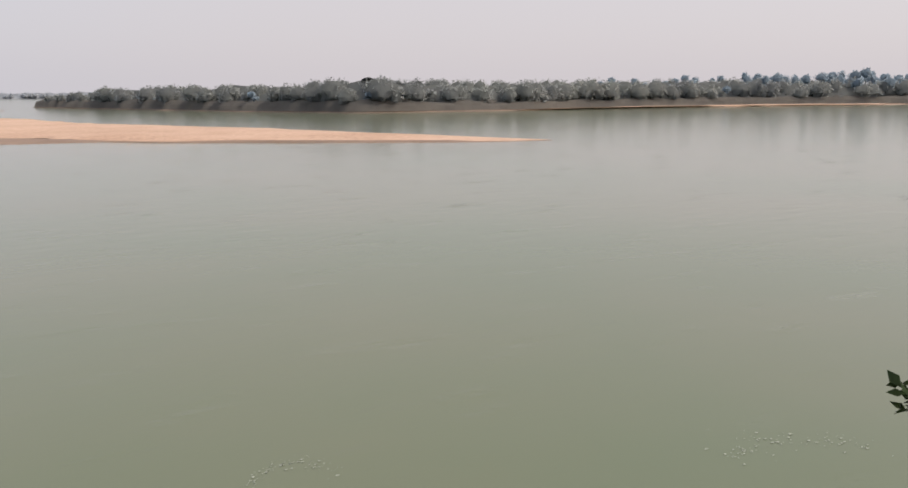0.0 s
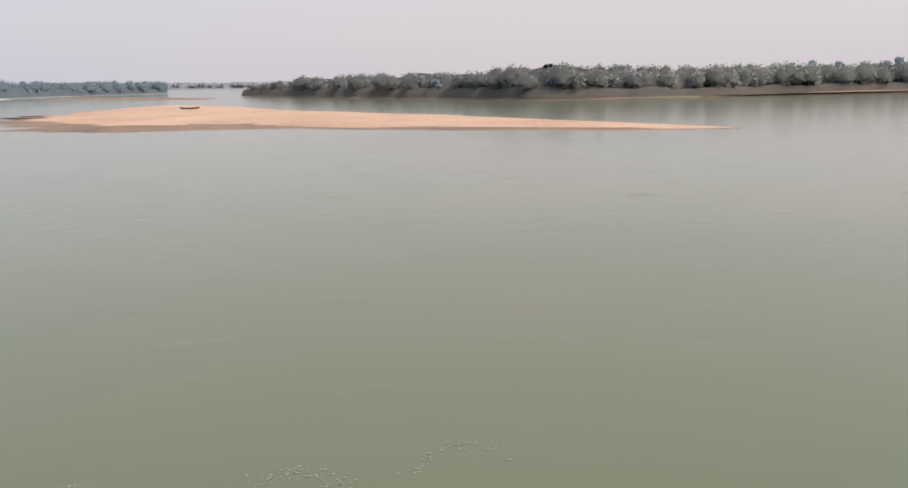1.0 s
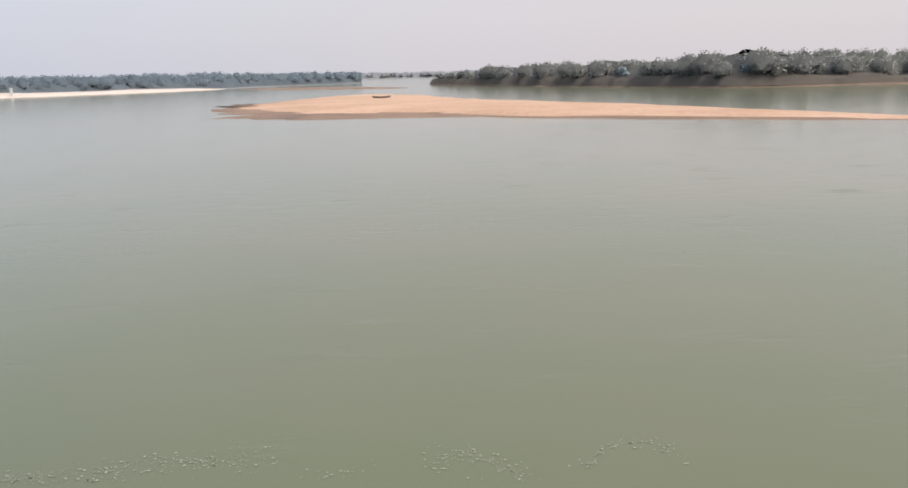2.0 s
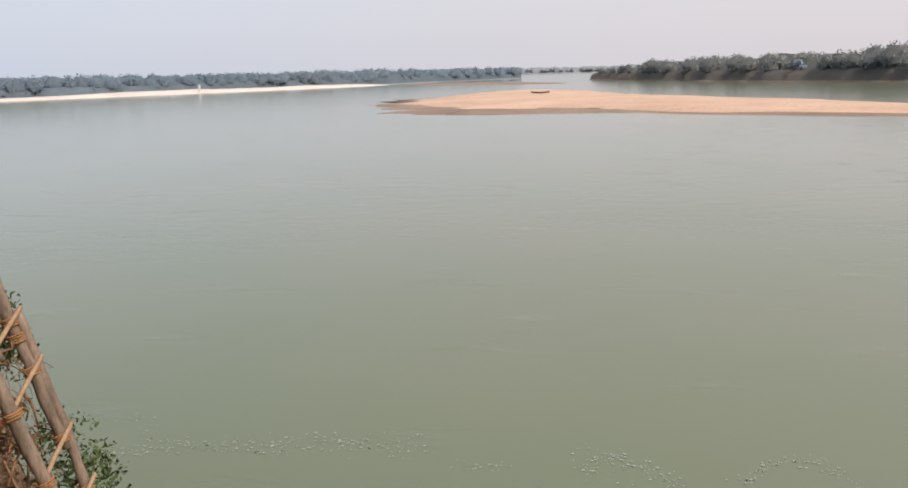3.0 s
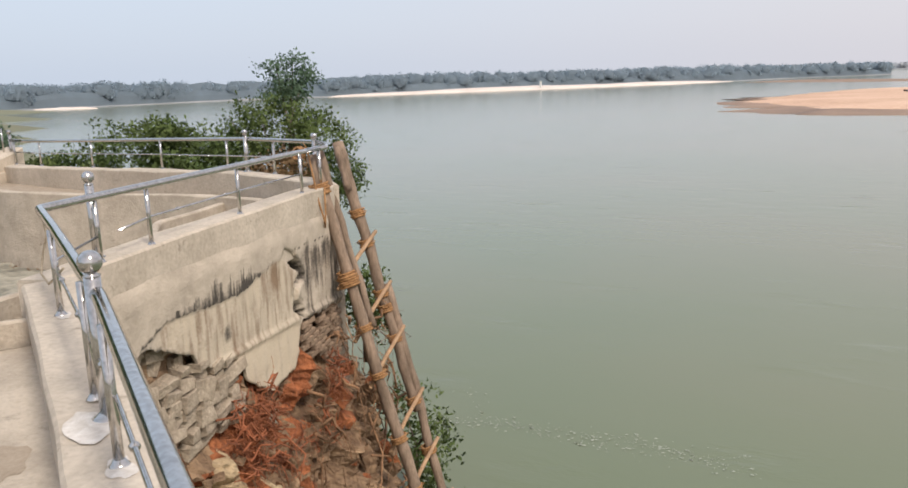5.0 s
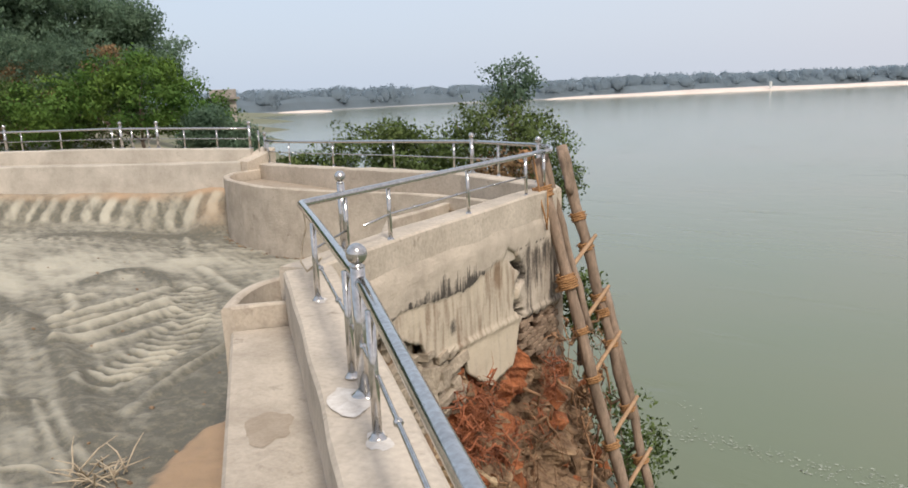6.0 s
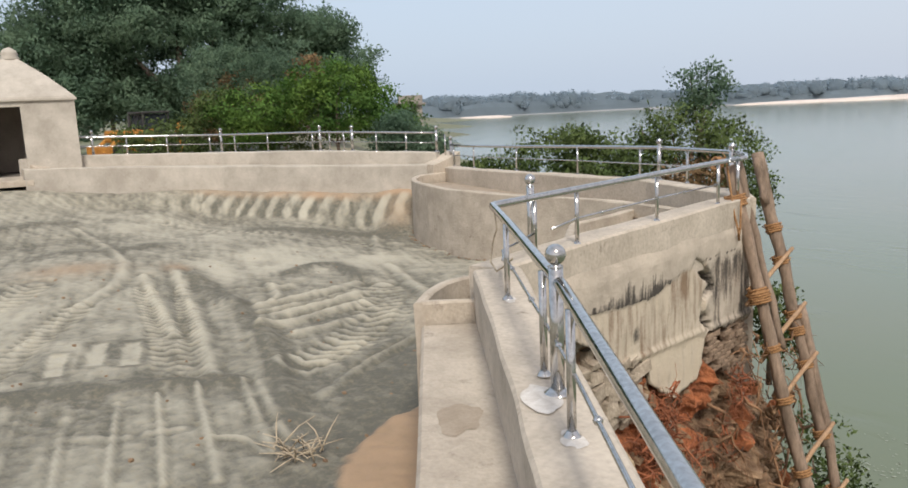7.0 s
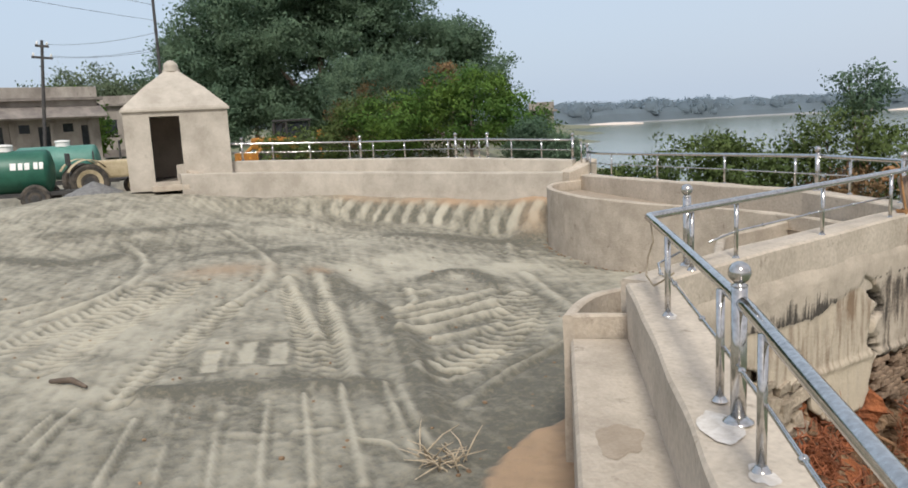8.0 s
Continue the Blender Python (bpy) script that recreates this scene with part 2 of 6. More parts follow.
def box(size, at=(0, 0, 0), bev=0.0, bm=None, rot=None):
    bm = bm or bmesh.new()
    r = bmesh.ops.create_cube(bm, size=1)
    m = Matrix.Translation(at) @ (rot or Matrix()) @ Matrix.Diagonal((*size, 1))
    bmesh.ops.transform(bm, matrix=m, verts=r["verts"])
    if bev:
        es = list({e for v in r["verts"] for e in v.link_edges})
        bmesh.ops.bevel(bm, geom=es, offset=bev, segments=2, affect="EDGES", profile=0.6)
    return bm


def tube(pts, radii, n=10, bm=None, caps=True):
    bm = bm or bmesh.new()
    pts = [Vector(p) for p in pts]
    if isinstance(radii, (int, float)):
        radii = [radii] * len(pts)
    rings = []
    side = None
    for i, p in enumerate(pts):
        d = (pts[min(i + 1, len(pts) - 1)] - pts[max(i - 1, 0)]).normalized()
        if side is None:
            side = d.orthogonal().normalized()
        side = (side - d * side.dot(d)).normalized()
        up = d.cross(side)
        rings.append([bm.verts.new(p + (side * math.cos(a) + up * math.sin(a)) * radii[i]) for a in [2 * math.pi * k / n for k in range(n)]])
    for a, b in zip(rings, rings[1:]):
        for k in range(n):
            bm.faces.new((a[k], a[(k + 1) % n], b[(k + 1) % n], b[k]))
    if caps:
        bm.faces.new(rings[0][::-1])
        bm.faces.new(rings[-1])
    return bm


def ball(r, at=(0, 0, 0), bm=None, scale=(1, 1, 1), sub=16):
    bm = bm or bmesh.new()
    bmesh.ops.create_uvsphere(bm, u_segments=sub, v_segments=sub // 2 + 2, radius=r, matrix=Matrix.Translation(at) @ Matrix.Diagonal((*scale, 1)))
    return bm


def lathe(profile, n=24, bm=None, m=None):
    """Rings of (radius, height) about z."""
    bm = bm or bmesh.new()
    m = m or Matrix()
    rings = [[bm.verts.new(m @ Vector((r * math.cos(2 * math.pi * k / n), r * math.sin(2 * math.pi * k / n), z))) for k in range(n)] for r, z in profile]
    for a, b in zip(rings, rings[1:]):
        for k in range(n):
            bm.faces.new((a[k], a[(k + 1) % n], b[(k + 1) % n], b[k]))
    bm.faces.new(rings[0][::-1])
    bm.faces.new(rings[-1])
    return bm


def resample(pts, step):
    """Points at even steps along a polyline of any dimension."""
    p = np.array(pts, float)
    s = np.r_[0, np.cumsum(np.linalg.norm(np.diff(p[:, :2], axis=0), axis=1))]
    u = np.linspace(0, s[-1], max(2, int(round(s[-1] / step)) + 1))
    return np.stack([np.interp(u, s, p[:, k]) for k in range(p.shape[1])], 1)


def rounded(pts, rounds=2):
    """Corner cutting: a polyline made into a soft curve."""
    p = np.array(pts, float)
    for _ in range(rounds):
        q, r = p[:-1] * 0.75 + p[1:] * 0.25, p[:-1] * 0.25 + p[1:] * 0.75
        p = np.vstack([p[:1], np.stack([q, r], 1).reshape(-1, p.shape[1])[1:-1], p[-1:]])
    return p


def run_wall(name, line, left, right, bottom, mat, label="", step=0.2, wob=0.008, parent=None, edge=0.02):
    """A wall swept along a line of (x, y, top); left and right are its widths beside the line; bottom is a height or a list along the line."""
    p = resample(line, step)
    d = np.gradient(p[:, :2], axis=0)
    d /= np.linalg.norm(d, axis=1)[:, None]
    nrm = np.stack([-d[:, 1], d[:, 0]], 1)
    bot = np.interp(np.linspace(0, 1, len(p)), np.linspace(0, 1, len(np.atleast_1d(bottom))), np.atleast_1d(bottom))
    verts, faces = [], []
    for i, (x, y, t) in enumerate(p):
        hs = np.linspace(bot[i], t - edge, 6)
        ring = [(right, h) for h in hs] + [(right - edge, t), ((right - left) / 2, t + wob * 0.3), (-left + edge, t)] + [(-left, h) for h in hs[::-1]]
        for o, h in ring:
            w = wob * noise.noise((x * 1.3 + o * 7, y * 1.3, h * 1.7)) * 2
            verts.append((x - nrm[i, 0] * (o + w), y - nrm[i, 1] * (o + w), h + (w if h > t - 0.1 else 0)))
    k = len(ring)
    for i in range(len(p) - 1):
        for j in range(k - 1):
            faces.append((i * k + j, (i + 1) * k + j, (i + 1) * k + j + 1, i * k + j + 1))
    faces.append(tuple(range(k - 1, -1, -1)))
    faces.append(tuple((len(p) - 1) * k + j for j in range(k)))
    ob = mesh_of(name, verts, faces, mat, parent)
    bm = bmesh.new()
    bm.from_mesh(ob.data)
    bmesh.ops.recalc_face_normals(bm, faces=bm.faces)
    bm.to_mesh(ob.data)
    bm.free()
    if not parent:
        tagged(ob, label, "wall", kind="structure")
    return ob


def leaf_mesh(name, centres, size, mat, parent, rng, droop=0.3, ratio=0.5, label="", out=None, ruffle=0.3):
    """Small folded leaves, one at each centre; out gives the way in which each leaf's crown faces, for its shading."""
    c = np.asarray(centres, float)
    n = len(c)
    a = rng.normal(size=(n, 3))
    a[:, 2] -= droop
    a /= np.linalg.norm(a, axis=1)[:, None]
    b = np.cross(a, rng.normal(size=(n, 3)))
    b /= np.linalg.norm(b, axis=1)[:, None]
    s = (size * rng.uniform(0.6, 1.3, n))[:, None]
    nr = np.cross(a, b)
    if out is not None:
        flip = -np.sign((nr * out).sum(1) + 1e-9)[:, None]
        b, nr = b * flip, nr * flip
    v = np.stack([c - a * s * 0.5, c + b * s * ratio * 0.5 + nr * s * 0.08, c + a * s * 0.5, c - b * s * ratio * 0.5 + nr * s * 0.08], 1).reshape(-1, 3)
    f = np.arange(4 * n).reshape(-1, 4)
    me = bpy.data.meshes.new(name)
    me.vertices.add(4 * n)
    me.vertices.foreach_set("co", v.ravel())
    me.loops.add(4 * n)
    me.loops.foreach_set("vertex_index", f.ravel())
    me.polygons.add(n)
    me.polygons.foreach_set("loop_start", np.arange(0, 4 * n, 4))
    me.polygons.foreach_set("loop_total", np.full(n, 4))
    me.materials.append(mat)
    me.update(calc_edges=True)
    if out is not None:
        o = out - nr * ruffle + np.array([0, 0, 0.2])
        o /= np.linalg.norm(o, axis=1)[:, None]
        me.normals_split_custom_set_from_vertices(np.repeat(o, 4, 0).tolist())
    ob = new(name, me)
    ob.parent = parent
    if label:
        ob["label"] = label
    return ob


def clumps(rng, lobes, count, clump=0.5, per=30):
    """Leaf centres: lobes are (x, y, z, rx, ry, rz); leaves gather in clumps, thick near each lobe's skin."""
    lobes = np.array(lobes, float)
    w = (lobes[:, 3] * lobes[:, 4] * lobes[:, 5]) ** 0.67
    k = rng.choice(len(lobes), max(1, count // per), p=w / w.sum())
    d = rng.normal(size=(len(k), 3))
    d /= np.linalg.norm(d, axis=1)[:, None]
    r = rng.uniform(0.35, 1.0, len(k)) ** 0.45 * rng.uniform(0.8, 1.12, len(k))
    c = lobes[k, :3] + d * r[:, None] * lobes[k, 3:]
    q = np.repeat(c, per, 0) + rng.normal(size=(len(c) * per, 3)) * clump * np.array([1, 1, 0.6])
    o = q - lobes[np.repeat(k, per), :3]
    o = o / lobes[np.repeat(k, per), 3:] + (q - np.repeat(c, per, 0)) / clump * 0.7
    return q, o / np.linalg.norm(o, axis=1)[:, None]


def billow(rng, lobes, each, size):
    """Many small billows over the skins of large lobes, upper sides first."""
    res = []
    for x, y, z, rx, ry, rz in lobes:
        for _ in range(each):
            d = rng.normal(size=3) + np.array([0, 0, 0.25])
            d /= np.linalg.norm(d)
            f = rng.uniform(0.62, 0.98)
            k = size * rng.uniform(0.65, 1.3) * min(1.0, rx / 2)
            res.append((x + d[0] * rx * f, y + d[1] * ry * f, z + d[2] * rz * f, k * 1.15, k * 1.1, k * 0.72))
    return res


def tree(name, place, label, category, trunk, limbs, crowns, seed, group="", leaf=0.2, count=4000, clump=0.4, per=30, bark=None, droop=0.3):
    """A tree or bush: trunk is a list of (x, y, z, radius); limbs run from the trunk's top to the points given; crowns are (material, lobes, share)."""
    rng = np.random.default_rng(seed)
    t = base_at(name, place, label, category, group)
    part("trunk", tube([p[:3] for p in trunk], [p[3] for p in trunk], 9), bark or BARK, t, smooth=True)
    top = Vector(trunk[-1][:3])
    for x, y, z in limbs:
        mid = top.lerp(Vector((x, y, z)), 0.5) + Vector((rng.uniform(-.1, .1), rng.uniform(-.1, .1), 0.12)) * (Vector((x, y, z)) - top).length
        rr = trunk[-1][3] * 0.65
        part("limb", tube([top, mid, (x, y, z)], [rr, rr * 0.6, rr * 0.2], 6), bark or BARK, t, smooth=True)
    for mat, lobes, share in crowns:
        q, o = clumps(rng, lobes, int(count * share), clump, per)
        leaf_mesh("crown", q, leaf, mat, t, rng, droop, out=o)
    return t

# ---- water and land ----
WATER_Z = -4.0
bm = bmesh.new()
for x0, x1, y0, y1 in ((-2600, 2600, -2600, 2600),):
    vs = [bm.verts.new((x, y, WATER_Z)) for x, y in ((x0, y0), (x1, y0), (x1, y1), (x0, y1))]
    bm.faces.new(vs)
tagged(part("water", bm, WATER), "calm grey-green river water under a hazy sky", "river", kind="structure")

SHORE = np.array([(2400, -1500), (300, -190), (40, -27), (0.6, -0.12), (-5.2, 3.80), (-6.2, 8.0), (-6.45, 8.9), (-8.9, 10.5), (-17.3, 12.1), (-25, 14.3), (-40, 21), (-110, 60), (-300, 170), (-2400, 1300)], float)
FAR_WALL = [(-17.35, 11.55, 1.75), (-18.3, 10.75, 1.80), (-19.33, 9.9, 1.85), (-20.4, 9.2, 1.88), (-21.7, 8.4, 1.88), (-22.9, 7.5, 1.89), (-23.6, 6.1, 1.94), (-24.1, 4.7, 1.99), (-24.45, 3.3, 2.04)]
FAR_TIER = [(-17.1, 11.0, 1.46), (-18.0, 10.2, 1.47), (-18.95, 9.4, 1.48), (-20.1, 8.6, 1.50), (-21.3, 7.8, 1.52), (-22.3, 6.9, 1.54), (-22.95, 5.7, 1.60), (-23.4, 4.4, 1.67), (-23.5, 2.9, 1.75), (-23.5, 2.45, 1.77)]


def near_line(px, py, line):
    """Distance to a polyline, the length along it and the side (positive to its left)."""
    best = np.full(px.shape, 1e9)
    along, side = np.zeros(px.shape), np.ones(px.shape)
    run = 0.0
    for (ax, ay), (bx, by) in zip(line[:-1], line[1:]):
        dx, dy = bx - ax, by - ay
        ln = math.hypot(dx, dy)
        t = np.clip(((px - ax) * dx + (py - ay) * dy) / ln ** 2, 0, 1)
        dist = np.hypot(px - ax - t * dx, py - ay - t * dy)
        m = dist < best
        best[m], along[m] = dist[m], (run + t * ln)[m]
        side[m] = np.sign(dx * (py - ay) - dy * (px - ax))[m]
        run += ln
    return best, along, side


def smooth_step(x, a, b):
    t = np.clip((x - a) / (b - a), 0, 1)
    return t * t * (3 - 2 * t)


def value_noise(x, y, scale, seed):
    """Smooth random field in -1..1."""
    rng = np.random.default_rng(seed)
    g = rng.uniform(-1, 1, (256, 256))
    u, v = x / scale, y / scale
    i, j = np.floor(u).astype(int), np.floor(v).astype(int)
    a, b = u - i, v - j
    a, b = a * a * (3 - 2 * a), b * b * (3 - 2 * b)
    q = lambda k, m: g[k % 256, m % 256]
    return (q(i, j) * (1 - a) + q(i + 1, j) * a) * (1 - b) + (q(i, j + 1) * (1 - a) + q(i + 1, j + 1) * a) * b


SPOTS = np.array([(-4, 1.8, -.12), (-6.3, 3.2, -.15), (-8.5, 5.0, -.18), (-12.5, 8.3, -.2), (-16.3, 10.2, -.15), (-19.8, 6.2, .12), (-21.5, 4.0, .55), (-23.6, 2.0, 1.22), (-24.5, 0.5, 1.36),
                  (-30, -1.4, .58), (-30, 0.3, .82), (-36, 2, 1.2), (-36, 9, 0.9), (-12, 0.5, .05), (-12, 4, -.08), (-16, 1, .35), (-6, -5, 0.0), (-20, -6, .6), (-45, -10, 1.0), (-60, 20, 0.8), (20, -40, .5)])


def land_height(x, y):
    w = [1 / (((x - a) ** 2 + (y - b) ** 2) + 1.5) ** 1.6 for a, b, _ in SPOTS]
    return sum(k * c for k, (_, _, c) in zip(w, SPOTS)) / sum(w)


# tyre tracks with lugs: points, half width, lug pitch, strength
TRACKS = [
    ([(-13.94, 2.88), (-12.48, 2.63), (-10.71, 2.27), (-9.27, 1.96)], 0.20, 0.19, 0.9),
    ([(-13.8, 3.49), (-12.28, 3.09), (-10.57, 2.6), (-9.15, 2.2)], 0.17, 0.19, 0.9),
    ([(-11.91, 6.47), (-10.62, 5.69), (-9.82, 4.96), (-9.28, 4.28), (-8.78, 3.43)], 0.36, 0.24, 2.4),
    ([(-10.96, 6.63), (-9.67, 5.46), (-9.08, 4.62), (-8.57, 3.81), (-8.38, 3.24)], 0.13, 0.2, 0.8),
    ([(-14.67, 1.3), (-13.13, -0.07), (-11.24, -1.16)], 0.34, 0.17, 0.7),
    ([(-14.68, 0.51), (-13.41, -0.64), (-12.38, -1.61)], 0.34, 0.17, 0.7),
    ([(-13.21, 1.71), (-11.79, 0.86), (-10.41, 0.16), (-9.55, -0.3)], 0.24, 0.19, 1.0),
    ([(-18.39, 7.86), (-16.87, 8.23), (-15.56, 8.28)], 0.22, 0.24, 1.0),
    ([(-20.5, 5.0), (-19.0, 5.9), (-17.2, 7.2)], 0.25, 0.26, 0.8),
]
# thin pale ridges pressed up beside the tyres: points, half width, strength
RIDGES = [
    ([(-19.26, 0.54), (-18.74, 0.73), (-17.77, 0.83), (-16.44, 0.71), (-15.27, 0.38), (-14.65, -0.05), (-14.28, -0.44), (-13.72, -1.28)], 0.075, 0.8),
    ([(-19.69, 2.87), (-18.18, 3.09), (-16.41, 3.06), (-15.41, 2.96), (-14.51, 2.66), (-13.9, 2.25), (-12.83, 1.36), (-11.07, 0.45), (-9.55, -0.3)], 0.075, 0.7),
    ([(-14.64, 3.07), (-12.82, 2.83), (-10.95, 2.49)], 0.07, 1.0), ([(-14.94, 3.71), (-12.23, 3.19), (-10.21, 2.7), (-8.96, 2.38)], 0.085, 1.1),
    ([(-14.52, -1.63), (-14.7, -1.04), (-14.86, -0.41), (-14.94, 0.06)], 0.08, 0.4), ([(-13.4, 7.5), (-12.99, 7.44), (-10.49, 6.6)], 0.09, 0.9),
    ([(-13.34, 4.9), (-12.4, 4.73), (-11.92, 4.34)], 0.07, 0.8), ([(-16.63, 9.06), (-14.58, 8.0)], 0.1, 0.6),
]
BLADE = [
    ([(-13.28, 4.19), (-12.9, 5.17)], 0.10, 0.7), ([(-11.83, 4.15), (-11.94, 5.16), (-12.34, 6.18)], 0.10, 1.0), ([(-11.09, 3.94), (-11.17, 4.88), (-11.54, 5.79)], 0.10, 1.0),
    ([(-10.51, 3.6), (-10.76, 4.78), (-10.95, 5.62)], 0.09, 0.9), ([(-10.04, 3.94), (-10.3, 5.14)], 0.08, 0.7), ([(-11.45, 4.0), (-11.55, 4.9), (-11.9, 5.9)], 0.05, 0.6),
    ([(-9.0, 5.46), (-8.34, 4.18), (-7.55, 3.13)], 0.06, 0.7), ([(-15.72, 8.84), (-13.91, 9.96)], 0.09, 0.4), ([(-15.2, 8.5), (-13.2, 9.4)], 0.07, 0.4),
]
RUTS = [
    ([(-8.99, 0.79), (-8.2, 0.58), (-6.9, 0.28)], 0.032, 0.8), ([(-8.77, 1.25), (-7.7, 0.95), (-6.69, 0.68)], 0.03, 0.9), ([(-8.76, 1.67), (-7.77, 1.43), (-6.46, 1.09)], 0.032, 0.9),
    ([(-8.75, 2.12), (-7.41, 1.79), (-6.23, 1.49)], 0.035, 1.0), ([(-8.91, -0.16), (-8.09, -0.4), (-7.37, -0.61)], 0.035, 0.9), ([(-9.5, -0.72), (-8.87, -1.01), (-7.77, -1.36)], 0.04, 0.9),
    ([(-8.61, 2.62), (-7.45, 2.32), (-6.45, 2.08)], 0.04, 0.9), ([(-8.44, 2.73), (-7.21, 2.42), (-6.68, 2.33)], 0.04, 0.8), ([(-9.03, 0.32), (-7.88, 0.0), (-7.14, -0.15)], 0.025, 0.5),
    ([(-9.44, -0.95), (-8.83, -1.22)], 0.03, 0.7), ([(-8.1, 0.6), (-7.94, 0.8), (-7.75, 1.1)], 0.05, 0.6), ([(-7.72, 1.3), (-7.6, 1.6)], 0.05, 0.7), ([(-7.17, 1.77), (-6.91, 2.03), (-6.5, 2.01)], 0.025, 0.9),
]
# heaped dark rims: points, half width, height, darkening
BERMS = [
    ([(-9.58, 0.01), (-9.46, 0.64), (-9.29, 1.29), (-8.98, 1.98), (-8.69, 2.46)], 0.20, 0.07, 0.40), ([(-14.91, 3.84), (-13.65, 3.88), (-12.06, 3.83), (-10.11, 3.52), (-8.7, 3.11), (-7.13, 2.54)], 0.22, 0.09, 0.24),
    ([(-13.79, 5.57), (-14.23, 6.69), (-12.83, 6.45)], 0.22, 0.06, 0.45), ([(-18.74, -1.9), (-18.07, -0.94), (-17.95, -0.3), (-18.23, 0.28)], 0.25, 0.03, 0.35), ([(-20.2, -1.0), (-19.9, 1.0), (-20.3, 2.8)], 0.3, 0.03, 0.3),
    ([(-18.6, 6.9), (-17.6, 8.2), (-16.6, 9.6)], 0.3, 0.02, 0.4), ([(-17.4, 4.2), (-17.0, 3.0), (-17.3, 2.0)], 0.3, 0.02, 0.3),
]
# pale dry patches: centre, half sizes, turn, strength
PALE = [(-15.2, 6.2, 1.0, 1.6, 20, 0.35), (-14.1, 7.7, 0.5, 0.9, 20, 0.4), (-19.0, 4.9, 2.0, 1.3, 0, 0.25), (-14.9, 4.7, 1.2, 0.8, 0, 0.35), (-10.3, -0.7, 1.1, 0.5, 25, 0.25), (-12.2, 0.0, 1.6, 1.2, 20, 0.12)]
SLABS = [(-10.57, 1.41, 0.50, 0.13), (-10.40, 1.79, 0.52, 0.14), (-10.40, 0.89, 0.42, 0.13)]


def axis(fine0, fine1, step, mid0, mid1, midstep, far):
    a = np.arange(fine0, fine1, step)
    lo, hi = np.arange(mid0, fine0, midstep), np.arange(fine1, mid1, midstep)
    g = np.geomspace(midstep * 1.5, far, 26)
    return np.r_[(mid0 - g)[::-1], lo, a, hi, mid1 + g]


